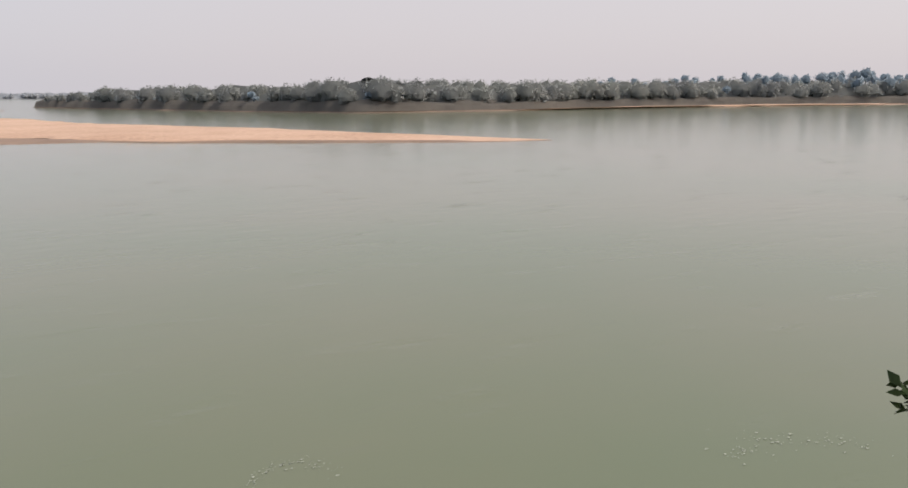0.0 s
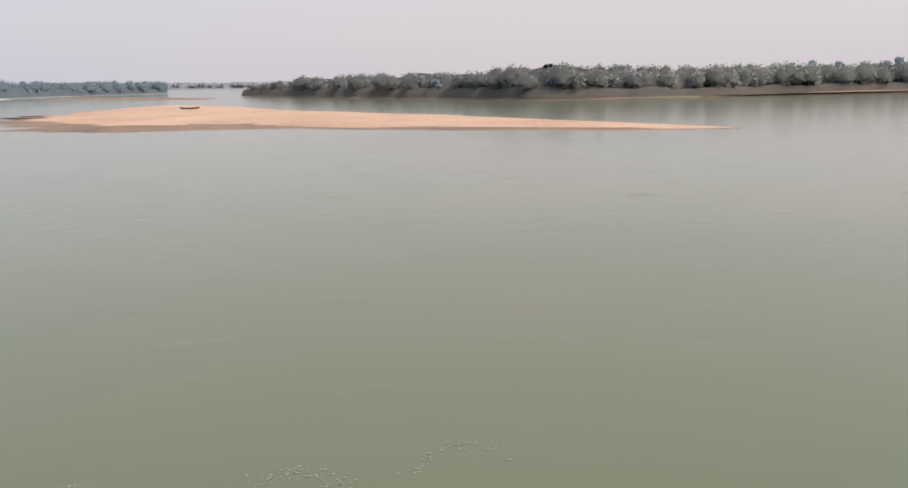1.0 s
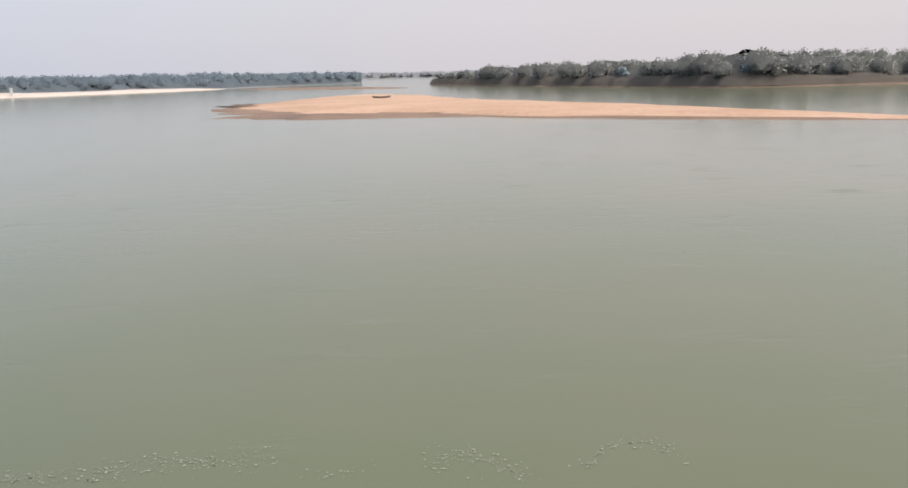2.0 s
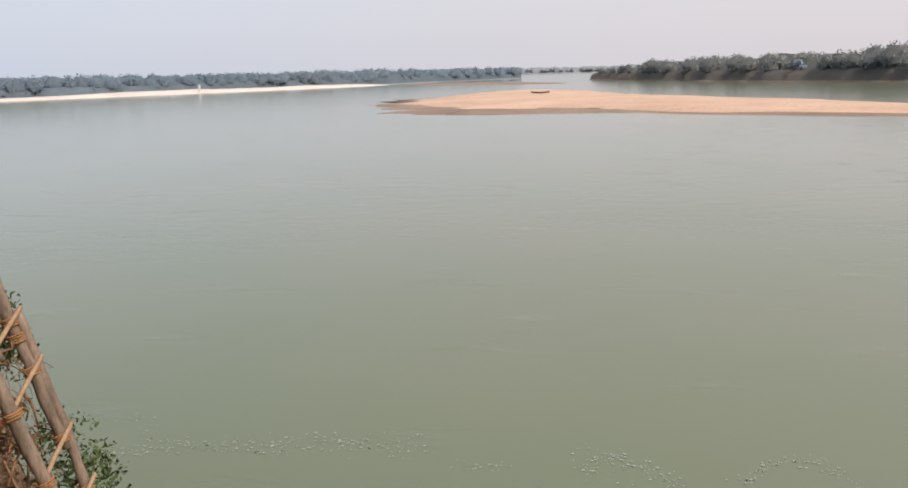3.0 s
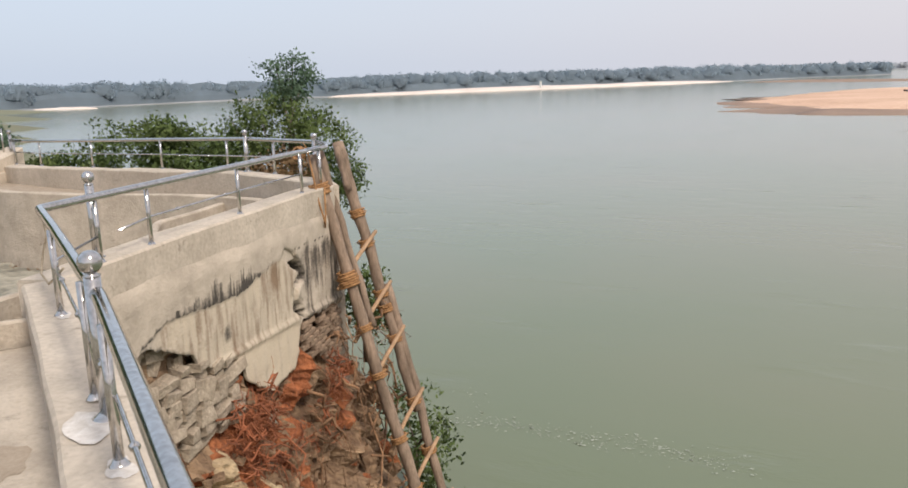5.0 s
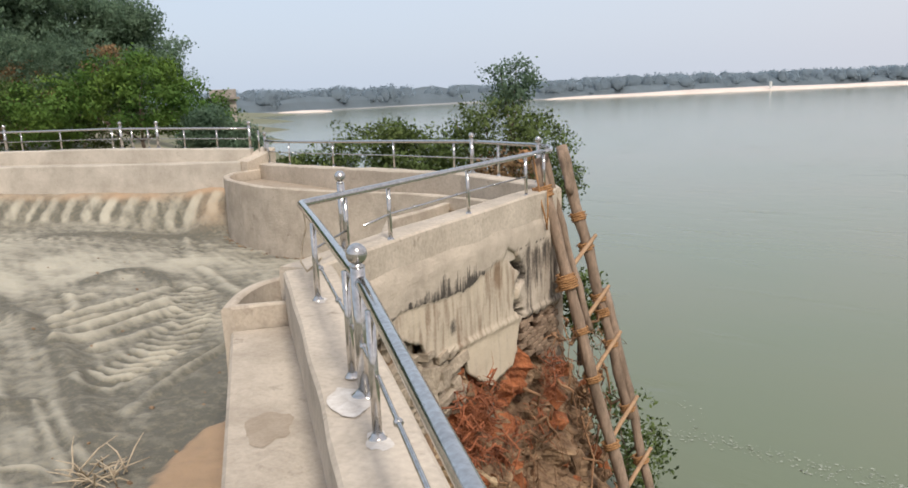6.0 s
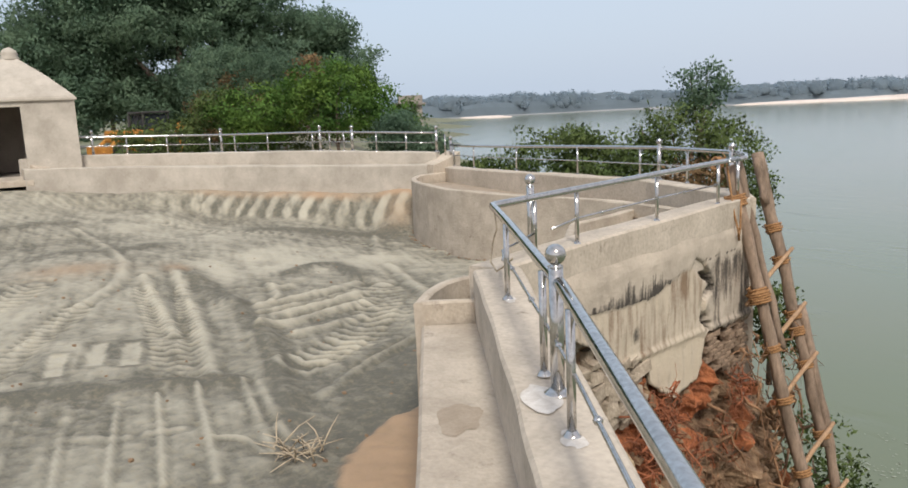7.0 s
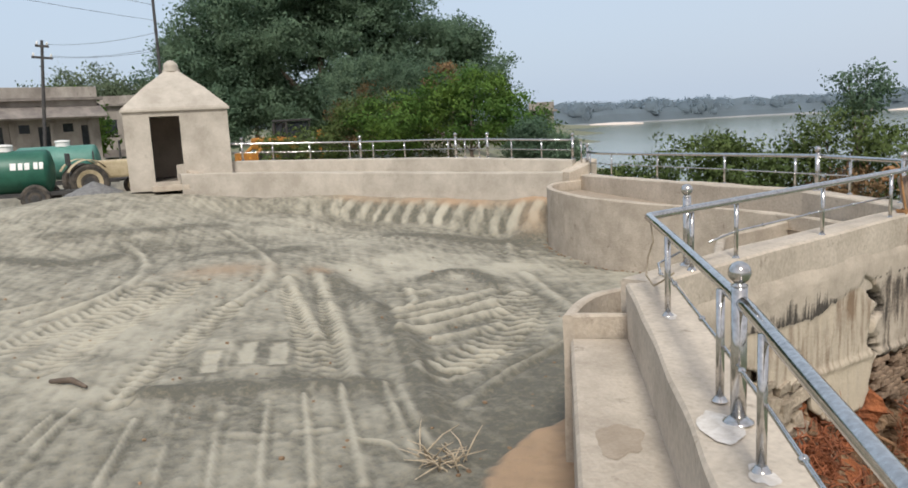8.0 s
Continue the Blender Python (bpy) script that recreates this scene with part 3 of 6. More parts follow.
def build_ground():
    xs = axis(-23.6, -4.5, 0.035, -30, 4, 0.22, 2400)
    ys = axis(-2.4, 11.2, 0.035, -12, 18, 0.22, 2400)
    x, y = np.meshgrid(xs, ys, indexing="ij")
    z = land_height(x, y)
    inside_d, _, side = near_line(x, y, SHORE)
    land = side > 0
    tier_d, tier_s, tier_side = near_line(x, y, [p[:2] for p in FAR_TIER])
    base = np.interp(tier_s, [0, 4, 9, 12], [0.75, 0.78, 0.95, 1.25])
    keep = (x < -15.5) & (y > 2.6) & land
    up = 1 - smooth_step(np.where(tier_side < 0, 0.0, tier_d), 0.15, 1.05)
    z = np.where(keep, z * (1 - up) + base * up, z)
    bank_marks = keep * smooth_step(up, 0.02, 0.2) * (1 - smooth_step(up, 0.85, 1.0))
    n0 = value_noise(x, y, 0.5, 21) * 1.3
    stripes = 0.5 + 0.5 * np.tanh(2.2 * np.sin((tier_s * 1.0 + 0.35 * np.abs(tier_d - 0.7)) * 2 * math.pi / 0.52 + 0.5 * n0)) * (1 - smooth_step(tier_s, 5.5, 8.5))
    z += bank_marks * (stripes - 0.5) * 0.03
    # loose ground
    n1, n2, n3 = value_noise(x, y, 2.3, 3), value_noise(x, y, 0.55, 4), value_noise(x, y, 0.14, 5)
    terrace = land & (x > -32) & (x < 2) & (y > -14)
    n4 = value_noise(x * 0.83 - y * 0.55, x * 0.55 + y * 0.83, 0.075, 6)
    n5 = value_noise((x * 0.96 - y * 0.28) * 0.16, x * 0.28 + y * 0.96, 0.085, 7)
    n6 = value_noise((x * 0.85 + y * 0.52) * 0.2, -x * 0.52 + y * 0.85, 0.13, 12)
    z += terrace * (n1 * 0.05 + n2 * 0.014 + n3 * 0.009 + n4 * 0.008 + n5 * 0.004)
    dry = 0.50 + 0.14 * n1 + 0.07 * np.sign(n2) * np.abs(n2) ** 0.5 + 0.05 * n3 + 0.10 * n4 + 0.13 * n5 + 0.10 * n6

    def near(line, reach):
        """The part of the grid round a line, its distance, length along and side."""
        q = np.array(line)
        i0, i1 = np.searchsorted(xs, q[:, 0].min() - reach), np.searchsorted(xs, q[:, 0].max() + reach)
        j0, j1 = np.searchsorted(ys, q[:, 1].min() - reach), np.searchsorted(ys, q[:, 1].max() + reach)
        c = (slice(i0, i1), slice(j0, j1))
        return (c, *near_line(x[c], y[c], line))

    for line, half, high, dark in BERMS:
        c, d, _, _ = near(rounded(line), half * 3)
        m = np.exp(-(d / half) ** 2)
        z[c] += m * high * (1 + 0.5 * n2[c])
        dry[c] -= m * dark * (1 + 0.4 * n2[c])
    for cx, cy, a, b, turn, k in PALE:
        ca, sa = math.cos(radians(turn)), math.sin(radians(turn))
        u, v = ((x - cx) * ca + (y - cy) * sa) / a, ((y - cy) * ca - (x - cx) * sa) / b
        dry += k * np.exp(-(u * u + v * v) ** 1.5) * (1 + 0.5 * n2)
    for line, half, pitch, k in TRACKS:
        c, d, run, _ = near(rounded(line), half * 2.5)
        m = 1 - smooth_step(d + 0.03 * n2[c], half * 0.85, half * 1.1)
        lug = np.tanh(2.0 * np.sin((run + d * 0.55 + 0.025 * n2[c]) * 2 * math.pi / pitch)) * np.clip(0.75 + 0.6 * n1[c] + 0.35 * n2[c], 0.15, 1.3) * k
        z[c] += m * (lug * 0.022 - 0.02)
        dry[c] += m * (lug * 0.24 - 0.02)
    for group, lift in ((RIDGES, 0.035), (BLADE, 0.05), (RUTS, 0.022)):
        for line, half, k in group:
            c, d, _, _ = near(rounded(line), half * 6)
            d = np.abs(d + 0.03 * n2[c] * min(1, half * 14))
            m, side_m = np.exp(-(d / half) ** 2), np.exp(-((d - half * 2.2) / half) ** 2)
            wear = np.clip(0.85 + 0.5 * n2[c], 0.2, 1.2)
            z[c] += (m - 0.7 * side_m) * lift * 1.3 * k * wear
            dry[c] += (m * 0.42 - side_m * 0.20) * k * wear
    for cx, cy, a, b in SLABS:
        u, v = (x - cx) * 0.96 - (y - cy) * 0.28, (y - cy) * 0.96 + (x - cx) * 0.28
        m = smooth_step(a - np.abs(u) + 0.02 * n3, 0.0, 0.05) * smooth_step(b - np.abs(v) + 0.02 * n3, 0.0, 0.05)
        edge = smooth_step(a + 0.1 - np.abs(u), 0.0, 0.05) * smooth_step(b + 0.1 - np.abs(v), 0.0, 0.05) - m
        dry += m * 0.30 - np.clip(edge, 0, 1) * 0.2
        z -= m * 0.02
    # damp strip beside the bench, orange sand heaps
    bench_d, _, bench_side = near_line(x, y, [(-3.6, 1.75), (-5.5, 3.1), (-6.2, 3.9), (-7.4, 5.0)])
    damp = np.exp(-(bench_d / 1.5) ** 2) * (x > -9)
    dry -= damp * 0.62
    sand_d, sand_s, _ = near_line(x, y, [(-3.4, 1.55), (-4.4, 2.15), (-5.5, 2.85), (-6.1, 3.45), (-6.62, 4.05)])
    sand_w = np.interp(sand_s, [0, 1.2, 2.4, 3.2, 4.0], [0.4, 0.4, 0.45, 0.42, 0.06]) + 0.10 * n2 + 0.04 * n3
    heap = smooth_step(sand_w - sand_d, -0.04, 0.10) * (x > -7.2) * (x < -3)
    ochre = (1.05 + 0.2 * n4 + 0.2 * n2) * heap + 0.6 * np.exp(-(((x + 15.4) / 0.5) ** 2 + ((y - 2.0) / 0.8) ** 2))
    ochre += 0.6 * np.exp(-(((x + 15.1) / 0.35) ** 2 + ((y - 3.8) / 0.25) ** 2)) + 0.5 * np.exp(-(((x + 17.0) / 0.45) ** 2 + ((y - 10.0) / 0.4) ** 2))
    ochre += keep * np.exp(-((up - 0.95) / 0.16) ** 2) * (1 - smooth_step(tier_s, 5.5, 8)) * (0.6 + 0.4 * n2) + 0.8 * np.exp(-(((x + 31.5) / 1.6) ** 2 + ((y - 2.5) / 1.0) ** 2))
    z += 0.07 * heap + 0.35 * np.exp(-(((x + 17.0) / 0.6) ** 2 + ((y - 10.0) / 0.5) ** 2))
    dry += bank_marks * (stripes - 0.5) * (0.5 + 0.35 * n2)
    dry = 0.42 + 0.56 * np.tanh((dry - 0.5) * 2.7)
    grass = smooth_step(np.hypot(x + 12, y - 3), 26, 34) * (0.55 + 0.5 * value_noise(x, y, 3.0, 9))
    grass *= 1 - np.exp(-(((x + 30) / 7) ** 2 + ((y + 1) / 3.5) ** 2))
    # outside the walls the bank falls to the river bed
    gentle = smooth_step(-x, 16.5, 22)
    fall = np.where(inside_d < 40, inside_d, 40) * (np.where(y > 9.9, np.interp(x, [-14, -9], [0.75, 3.0]), 1.3) * (1 - gentle) + 0.42 * gentle)
    out = np.maximum(np.where(gentle > 0.5, z, np.where(y > 9.9, -0.75, np.where(x > -4.2, -0.75, -3.2))) - fall + 0.12 * n2, -6.5)
    z = np.where(land, z, out)
    grass = np.where(land, grass, 0.7)
    nx, ny = x.shape
    idx = np.arange(nx * ny).reshape(nx, ny)
    quads = np.stack([idx[:-1, :-1], idx[1:, :-1], idx[1:, 1:], idx[:-1, 1:]], -1).reshape(-1, 4)
    me = bpy.data.meshes.new("ground")
    me.vertices.add(nx * ny)
    me.vertices.foreach_set("co", np.stack([x, y, z], -1).ravel())
    me.loops.add(quads.size)
    me.loops.foreach_set("vertex_index", quads.ravel())
    me.polygons.add(len(quads))
    me.polygons.foreach_set("loop_start", np.arange(0, quads.size, 4))
    me.polygons.foreach_set("loop_total", np.full(len(quads), 4))
    me.materials.append(SILT)
    me.update(calc_edges=True)
    for key, val in (("dry", dry), ("ochre", ochre), ("grass", grass)):
        at = me.attributes.new(key, "FLOAT", "POINT")
        at.data.foreach_set("value", np.clip(val, 0, 1).ravel().astype(np.float32))
    me.shade_smooth()
    tagged(new("ground", me), "grey silt ground with tyre tracks and ruts, falling to the river", "ground", kind="structure")
    return xs, ys, z


GX, GY, GZ = build_ground()


def ground_z(x, y):
    i = min(max(int(np.searchsorted(GX, x)), 1), len(GX) - 1)
    j = min(max(int(np.searchsorted(GY, y)), 1), len(GY) - 1)
    return float(min(GZ[i, j], GZ[i - 1, j], GZ[i, j - 1], GZ[i - 1, j - 1]))


# ---- sand bars and far banks ----
def sand_bar(name, outline, rise, mats, label, rag=0.0):
    """A low sand bank: an outline drawn in by rings, highest in the middle."""
    p = rounded(np.array(outline + outline[:1], float), 3)[:-1]
    p[:, 0] += [rag * min(1, max(0, (y - 124) / 14)) * (noise.noise((y * 0.21, x * 0.03, 5)) + 0.6 * noise.noise((y * 0.6, x * 0.05, 8))) for x, y in p]
    c = p.mean(0)
    bm = bmesh.new()
    rings = []
    for k, f in enumerate((1.0, 0.97, 0.925, 0.78, 0.5, 0.2)):
        q = c + (p - c) * f
        h = (-0.3, 0.12, 0.35, 0.7, 0.9, 1.0)[k]
        rings.append([bm.verts.new((x + 0.8 * noise.noise((x * 0.09, y * 0.09, 3)), y + 2.0 * noise.noise((x * 0.11, y * 0.05, 9)) * (k < 3), WATER_Z + rise * h * (1 + 0.7 * noise.noise((x * 0.05, y * 0.05, k))))) for x, y in q])
    n = len(p)
    for k, (a, b) in enumerate(zip(rings, rings[1:])):
        for i in range(n):
            fc = bm.faces.new((a[i], a[(i + 1) % n], b[(i + 1) % n], b[i]))
            fc.material_index = 1 if k == 0 or (k == 1 and noise.noise((a[i].co.x * 0.06, a[i].co.y * 0.03, 2)) > -0.05) else 0
    bm.faces.new(rings[-1])
    bmesh.ops.recalc_face_normals(bm, faces=bm.faces)
    ob = part(name, bm, mats[0], smooth=True)
    ob.data.materials.append(mats[1])
    return tagged(ob, label, "sand bank", kind="structure")


sand_bar("sand_bank", [(80, 86), (66, 91), (52, 100), (36, 112), (22, 127), (12, 142), (3, 144), (-7, 147), (-11, 153), (-16, 168), (-25, 186), (-20, 220), (-5, 276), (12, 305), (30, 270), (36, 215), (46, 188), (62, 150), (72, 112)],
         0.65, (SAND, SAND_WET), "long orange sand bank lying in the river", 4.0)
sand_bar("mud_flat", [(-29, 189), (-19, 160), (-13, 137), (-2, 130), (13, 130), (24, 123), (28, 128), (18, 145), (4, 165), (-6, 205), (-12, 235), (-24, 215)], 0.3, (SAND_WET, SAND_WET), "wet brown mud fringe of the sand bank", 12.0)
sand_bar("sand_bank", [(196, 246), (240, 250), (287, 243), (330, 236), (430, 205), (440, 216), (345, 250), (250, 266)], 0.8, (SAND, SAND_WET), "narrow orange sand strip below the wooded bank")
sand_bar("sand_bank", [(-240, 338), (-205, 370), (-170, 410), (-120, 460), (-85, 500), (-60, 560), (-95, 560), (-150, 480), (-215, 410), (-260, 350)], 1.6, (SAND_PALE, SAND_PALE), "long pale sand beach along the wooded bank")
sand_bar("sand_bank", [(-298, 214), (-272, 218), (-268, 226), (-300, 224)], 0.8, (SAND_PALE, SAND_PALE), "small pale sand spit at the far bank")
sand_bar("sand_bank", [(-60, 500), (0, 420), (40, 400), (40, 440), (0, 520), (-40, 560)], 0.35, (SAND_WET, SAND_WET), "low wet sand flat far out in the river")


def far_bank(name, front, depth, top, mat, label):
    """Land behind a water line: a steep earthen edge and a flat top that runs back."""
    p = rounded(resample(front, 12), 1)
    d = np.gradient(p, axis=0)
    d /= np.linalg.norm(d, axis=1)[:, None]
    back = np.stack([-d[:, 1], d[:, 0]], 1)
    bm = bmesh.new()
    rows = []
    for i, (x, y) in enumerate(p):
        rows.append([bm.verts.new((x + back[i, 0] * o, y + back[i, 1] * o, WATER_Z + h * (1 + 0.5 * noise.noise((x * 0.03, y * 0.03, h))))) for o, h in ((-2, -0.4), (3, 0.8), (8, top * 0.7), (25, top), (depth, top))])
    for a, b in zip(rows, rows[1:]):
        for k in range(4):
            bm.faces.new((a[k], b[k], b[k + 1], a[k + 1]))
    bmesh.ops.recalc_face_normals(bm, faces=bm.faces)
    tagged(part(name, bm, mat, smooth=True), label, "river bank", kind="structure")
    return p, back


def far_woods(name, p, back, trees, mat, label, seed, low=5, high=12, deep=60, base=1.0, card=1.6, per=110, grow=None, rise=0.0):
    """Distant trees along a bank: lumpy crowns of many small leaves, and undergrowth."""
    rng = np.random.default_rng(seed)
    t = rng.uniform(0, len(p) - 1.001, trees)
    i = t.astype(int)
    f = (t - i)[:, None]
    at = p[i] * (1 - f) + p[i + 1] * f + back[i] * (rng.uniform(0.02, 1, trees) ** 1.5 * deep + 4)[:, None]
    swell = 0.5 + 0.5 * np.array([noise.noise((a * 0.012, b * 0.012, seed)) for a, b in at])
    h = (low + (high - low) * np.clip(swell * 0.9 + rng.uniform(-0.3, 0.35, trees), 0, 1.1))
    if grow:
        h = h * np.interp(t / len(p), *grow)
    inland = rise * rng.uniform(0.3, 1, trees) * (np.interp(t / len(p), *grow) if grow else 1.0)
    r = h * rng.uniform(0.32, 0.62, trees)
    mid = np.stack([at[:, 0], at[:, 1], WATER_Z + base + inland + h * 0.55], 1)[:, None]
    size = np.stack([r, r, h * 0.48], 1)[:, None]
    d = rng.normal(size=(trees, per, 3))
    d /= np.linalg.norm(d, axis=2)[:, :, None]
    c = mid + d * rng.uniform(0.62, 0.98, (trees, per, 1)) * size
    ob = leaf_mesh(name, c.reshape(-1, 3), card, mat, None, rng, 0.0, 0.8, out=(d * 0.4 + np.array([0, 0, 0.6])).reshape(-1, 3), ruffle=0.0)
    # the thick billowing body of each crown, under its leaves
    bm = bmesh.new()
    bmesh.ops.create_icosphere(bm, subdivisions=2, radius=1)
    ball_v = np.array([v.co[:] for v in bm.verts])
    ball_f = np.array([[v.index for v in f.verts] for f in bm.faces])
    bm.free()
    knobs = rng.normal(size=(trees, 7, 3))
    knobs /= np.linalg.norm(knobs, axis=2)[:, :, None]
    swell = np.clip((np.einsum("vk,tnk->tvn", ball_v, knobs)).max(2), 0, 1) ** 3
    v = (mid + ball_v[None] * (0.56 + 0.30 * swell)[:, :, None] * size).reshape(-1, 3)
    f = (ball_f[None] + (np.arange(trees) * len(ball_v))[:, None, None]).reshape(-1, 3)
    # the closed canopy behind, which fills the gaps between the crowns
    q, qb = resample(np.hstack([p, back]), 4)[:, :2], resample(np.hstack([p, back]), 4)[:, 2:]
    tall = np.array([low + (high - low) * (0.45 + 0.5 * noise.noise((a * 0.012, b * 0.012, seed))) for a, b in q])
    tall *= np.interp(np.linspace(0, 1, len(q)), *grow) if grow else 1.0
    strip = []
    for off, up in ((0.1, 0.02), (0.15, 0.5), (0.22, 0.8), (0.4, 0.93), (0.8, 0.9)):
        lump = np.array([1 + 0.35 * noise.noise((a * 0.09, b * 0.09, off * 9)) for a, b in q])
        strip.append(np.column_stack([q + qb * off * deep, WATER_Z + base + tall * up * lump]))
    strip = np.stack(strip, 1)
    n0, w = len(v), strip.shape[1]
    g = n0 + np.arange(len(q) * w).reshape(len(q), w)
    quads = np.stack([g[:-1, :-1], g[1:, :-1], g[1:, 1:], g[:-1, 1:]], -1).reshape(-1, 4)
    v = np.vstack([v, strip.reshape(-1, 3)])
    me = bpy.data.meshes.new(name)
    me.from_pydata(v.tolist(), [], f.tolist() + quads.tolist())
    me.materials.append(mat)
    soft = np.tile(ball_v * 0.4 + np.array([0, 0, 0.8]), (trees, 1))
    soft = np.vstack([soft, np.repeat(np.hstack([-qb * 0.4, np.full((len(q), 1), 0.8)]), w, 0)])
    me.normals_split_custom_set_from_vertices((soft / np.linalg.norm(soft, axis=1)[:, None]).tolist())
    tagged(new(name, me), label, "woods", kind="stuff")
    return tagged(ob, label, "woods", kind="stuff")


ISLET = [(62, 520), (66, 490), (78, 440), (92, 380), (112, 310), (136, 256), (170, 250), (206, 246), (246, 262), (287, 256), (346, 252), (431, 220), (560, 150), (700, 60), (900, -80)]
LEFT = [(-900, -100), (-420, 140), (-300, 200), (-292, 222), (-285, 290), (-245, 340), (-210, 390), (-170, 440), (-120, 500), (-70, 560), (-35, 640), (25, 710), (30, 760)]
FARTHEST = [(-600, 1500), (0, 1700), (700, 1600)]
p, back = far_bank("far_bank", ISLET, 200, 2.6, BANK_EARTH, "low earthen bank of the wooded point")
GROW = ([0, 0.03, 0.06, 0.2, 0.3, 0.4, 1], [0.45, 0.6, 0.85, 0.9, 1.08, 1.1, 1.2])
# The far woods' haze comes from their leaf colours, not from the air.
far_woods("far_woods", p, back, 950, WOODS_HAZE, "hazy dark trees crowding the far river bank", 11, 5, 13, 60, 1.5, 0.85, 270, GROW)
far_woods("far_woods", p, back, 900, WOODS_HAZE_BLUE, "paler hazy woods rising behind the bank", 16, 6, 9, 330, 1.0, 1.2, 70, ([0, 0.38, 0.5, 1], [0.3, 0.45, 1.0, 1.25]), 12.0)
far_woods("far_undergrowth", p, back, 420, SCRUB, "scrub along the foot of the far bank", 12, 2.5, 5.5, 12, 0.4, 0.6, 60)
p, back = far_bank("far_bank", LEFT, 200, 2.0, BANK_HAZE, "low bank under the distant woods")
far_woods("far_woods", p, back, 1500, WOODS_HAZE_BLUE, "blue hazy line of woods on the distant bank", 13, 6, 11.5, 70, 1.0, 0.95, 150)
far_woods("far_undergrowth", p, back, 500, WOODS_HAZE_BLUE, "scrub along the foot of the distant bank", 14, 4, 8, 20, 0.2, 0.9, 50)
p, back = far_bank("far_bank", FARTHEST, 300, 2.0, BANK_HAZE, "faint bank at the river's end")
far_woods("far_woods", p, back, 420, WOODS_HAZE_FAINT, "faint woods at the river's end", 15, 8, 13, 60, 1.0, 2.0, 40)


# ---- parapet walls ----
S1 = [(14.2, -9.5, 1.56), (-0.2, 0.42, 1.56), (-2.52, 2.02, 1.56), (-4.2, 3.12, 1.57), (-5.12, 3.72, 1.58)]
S2 = [(-5.12, 3.72, 1.58), (-5.48, 5.4, 1.60), (-6.03, 8.09, 1.60), (-6.20, 8.92, 1.58)]
S3 = [(-6.17, 8.95, 1.58), (-6.50, 9.35, 1.58), (-6.95, 9.70, 1.56), (-8.9, 10.42, 1.55), (-11.2, 10.75, 1.50), (-14.0, 11.15, 1.43), (-16.2, 11.5, 1.38), (-17.1, 11.75, 1.38)]
run_wall("wall_1", S1, 0.19, 0.22, -1.2, CONCRETE_NEW, "smooth buff concrete parapet wall topped by a steel rail")
run_wall("wall_2", S2, 0.30, 0.06, 0.85, CONCRETE_NEW, "buff concrete parapet wall, its river face broken and stained")
run_wall("wall_3", S3, 0.28, 0.08, -2.0, CONCRETE_NEW, "curved buff concrete parapet wall")
run_wall("wall_4", FAR_WALL + [(-24.4, 2.85, 2.03), (-24.05, 2.5, 2.02)], 0.25, 0.10, [-0.6, 0.2, 0.9], HUT_RENDER, "long curved concrete parapet behind the bench tier")
run_wall("wall_5", FAR_TIER, 0.04, 0.85, [-0.3, 0.0, 0.3, 0.5, 0.8], HUT_RENDER, "long curved concrete bench tier, earth heaped at its foot")
run_wall("wall_6", [(-17.2, 11.95, 1.75), (-17.1, 11.5, 1.60), (-17.05, 11.0, 1.46)], 0.2, 0.25, -1.0, CONCRETE_NEW, "stepped concrete return between two parapets")
run_wall("wall_7", [(-23.6, 2.9, 1.76), (-24.0, 2.6, 1.95), (-24.4, 3.2, 2.0)], 0.05, 0.3, 0.5, CONCRETE, "rounded concrete end of the bench tier")
PLANTER = rounded([(-16.9, 11.4, 1.24), (-16.85, 10.65, 1.24), (-16.0, 9.75, 1.23), (-13.7, 9.15, 1.22), (-12.1, 9.25, 1.22), (-10.3, 9.68, 1.22), (-8.64, 9.75, 1.22), (-7.4, 9.45, 1.22), (-6.6, 8.6, 1.25)], 2)
run_wall("wall_8", PLANTER, 0.06, 0.08, -0.6, CONCRETE, "curved concrete planter wall standing in the silt", wob=0.012)
mesh_of("planter_soil", [(-16.8, 11.3, 1.0), (-16.6, 10.3, 1.0), (-13.7, 9.2, 1.0), (-10.3, 9.7, 1.0), (-7.5, 9.5, 1.0), (-6.5, 8.7, 1.0), (-6.6, 9.5, 1.0), (-9, 10.4, 1.0), (-14, 11.1, 1.0)], [tuple(range(9))], PATCH)
tagged(bpy.data.objects["planter_soil"], "dry earth fill inside the long concrete planter", "soil", kind="structure")
run_wall("wall_9", [(-5.75, 5.6, 1.15), (-7.2, 6.5, 1.10), (-8.6, 8.0, 1.10), (-8.9, 9.7, 1.12)], 0.06, 0.06, -0.5, CONCRETE, "low concrete kerb wall inside the parapet corner", wob=0.01)
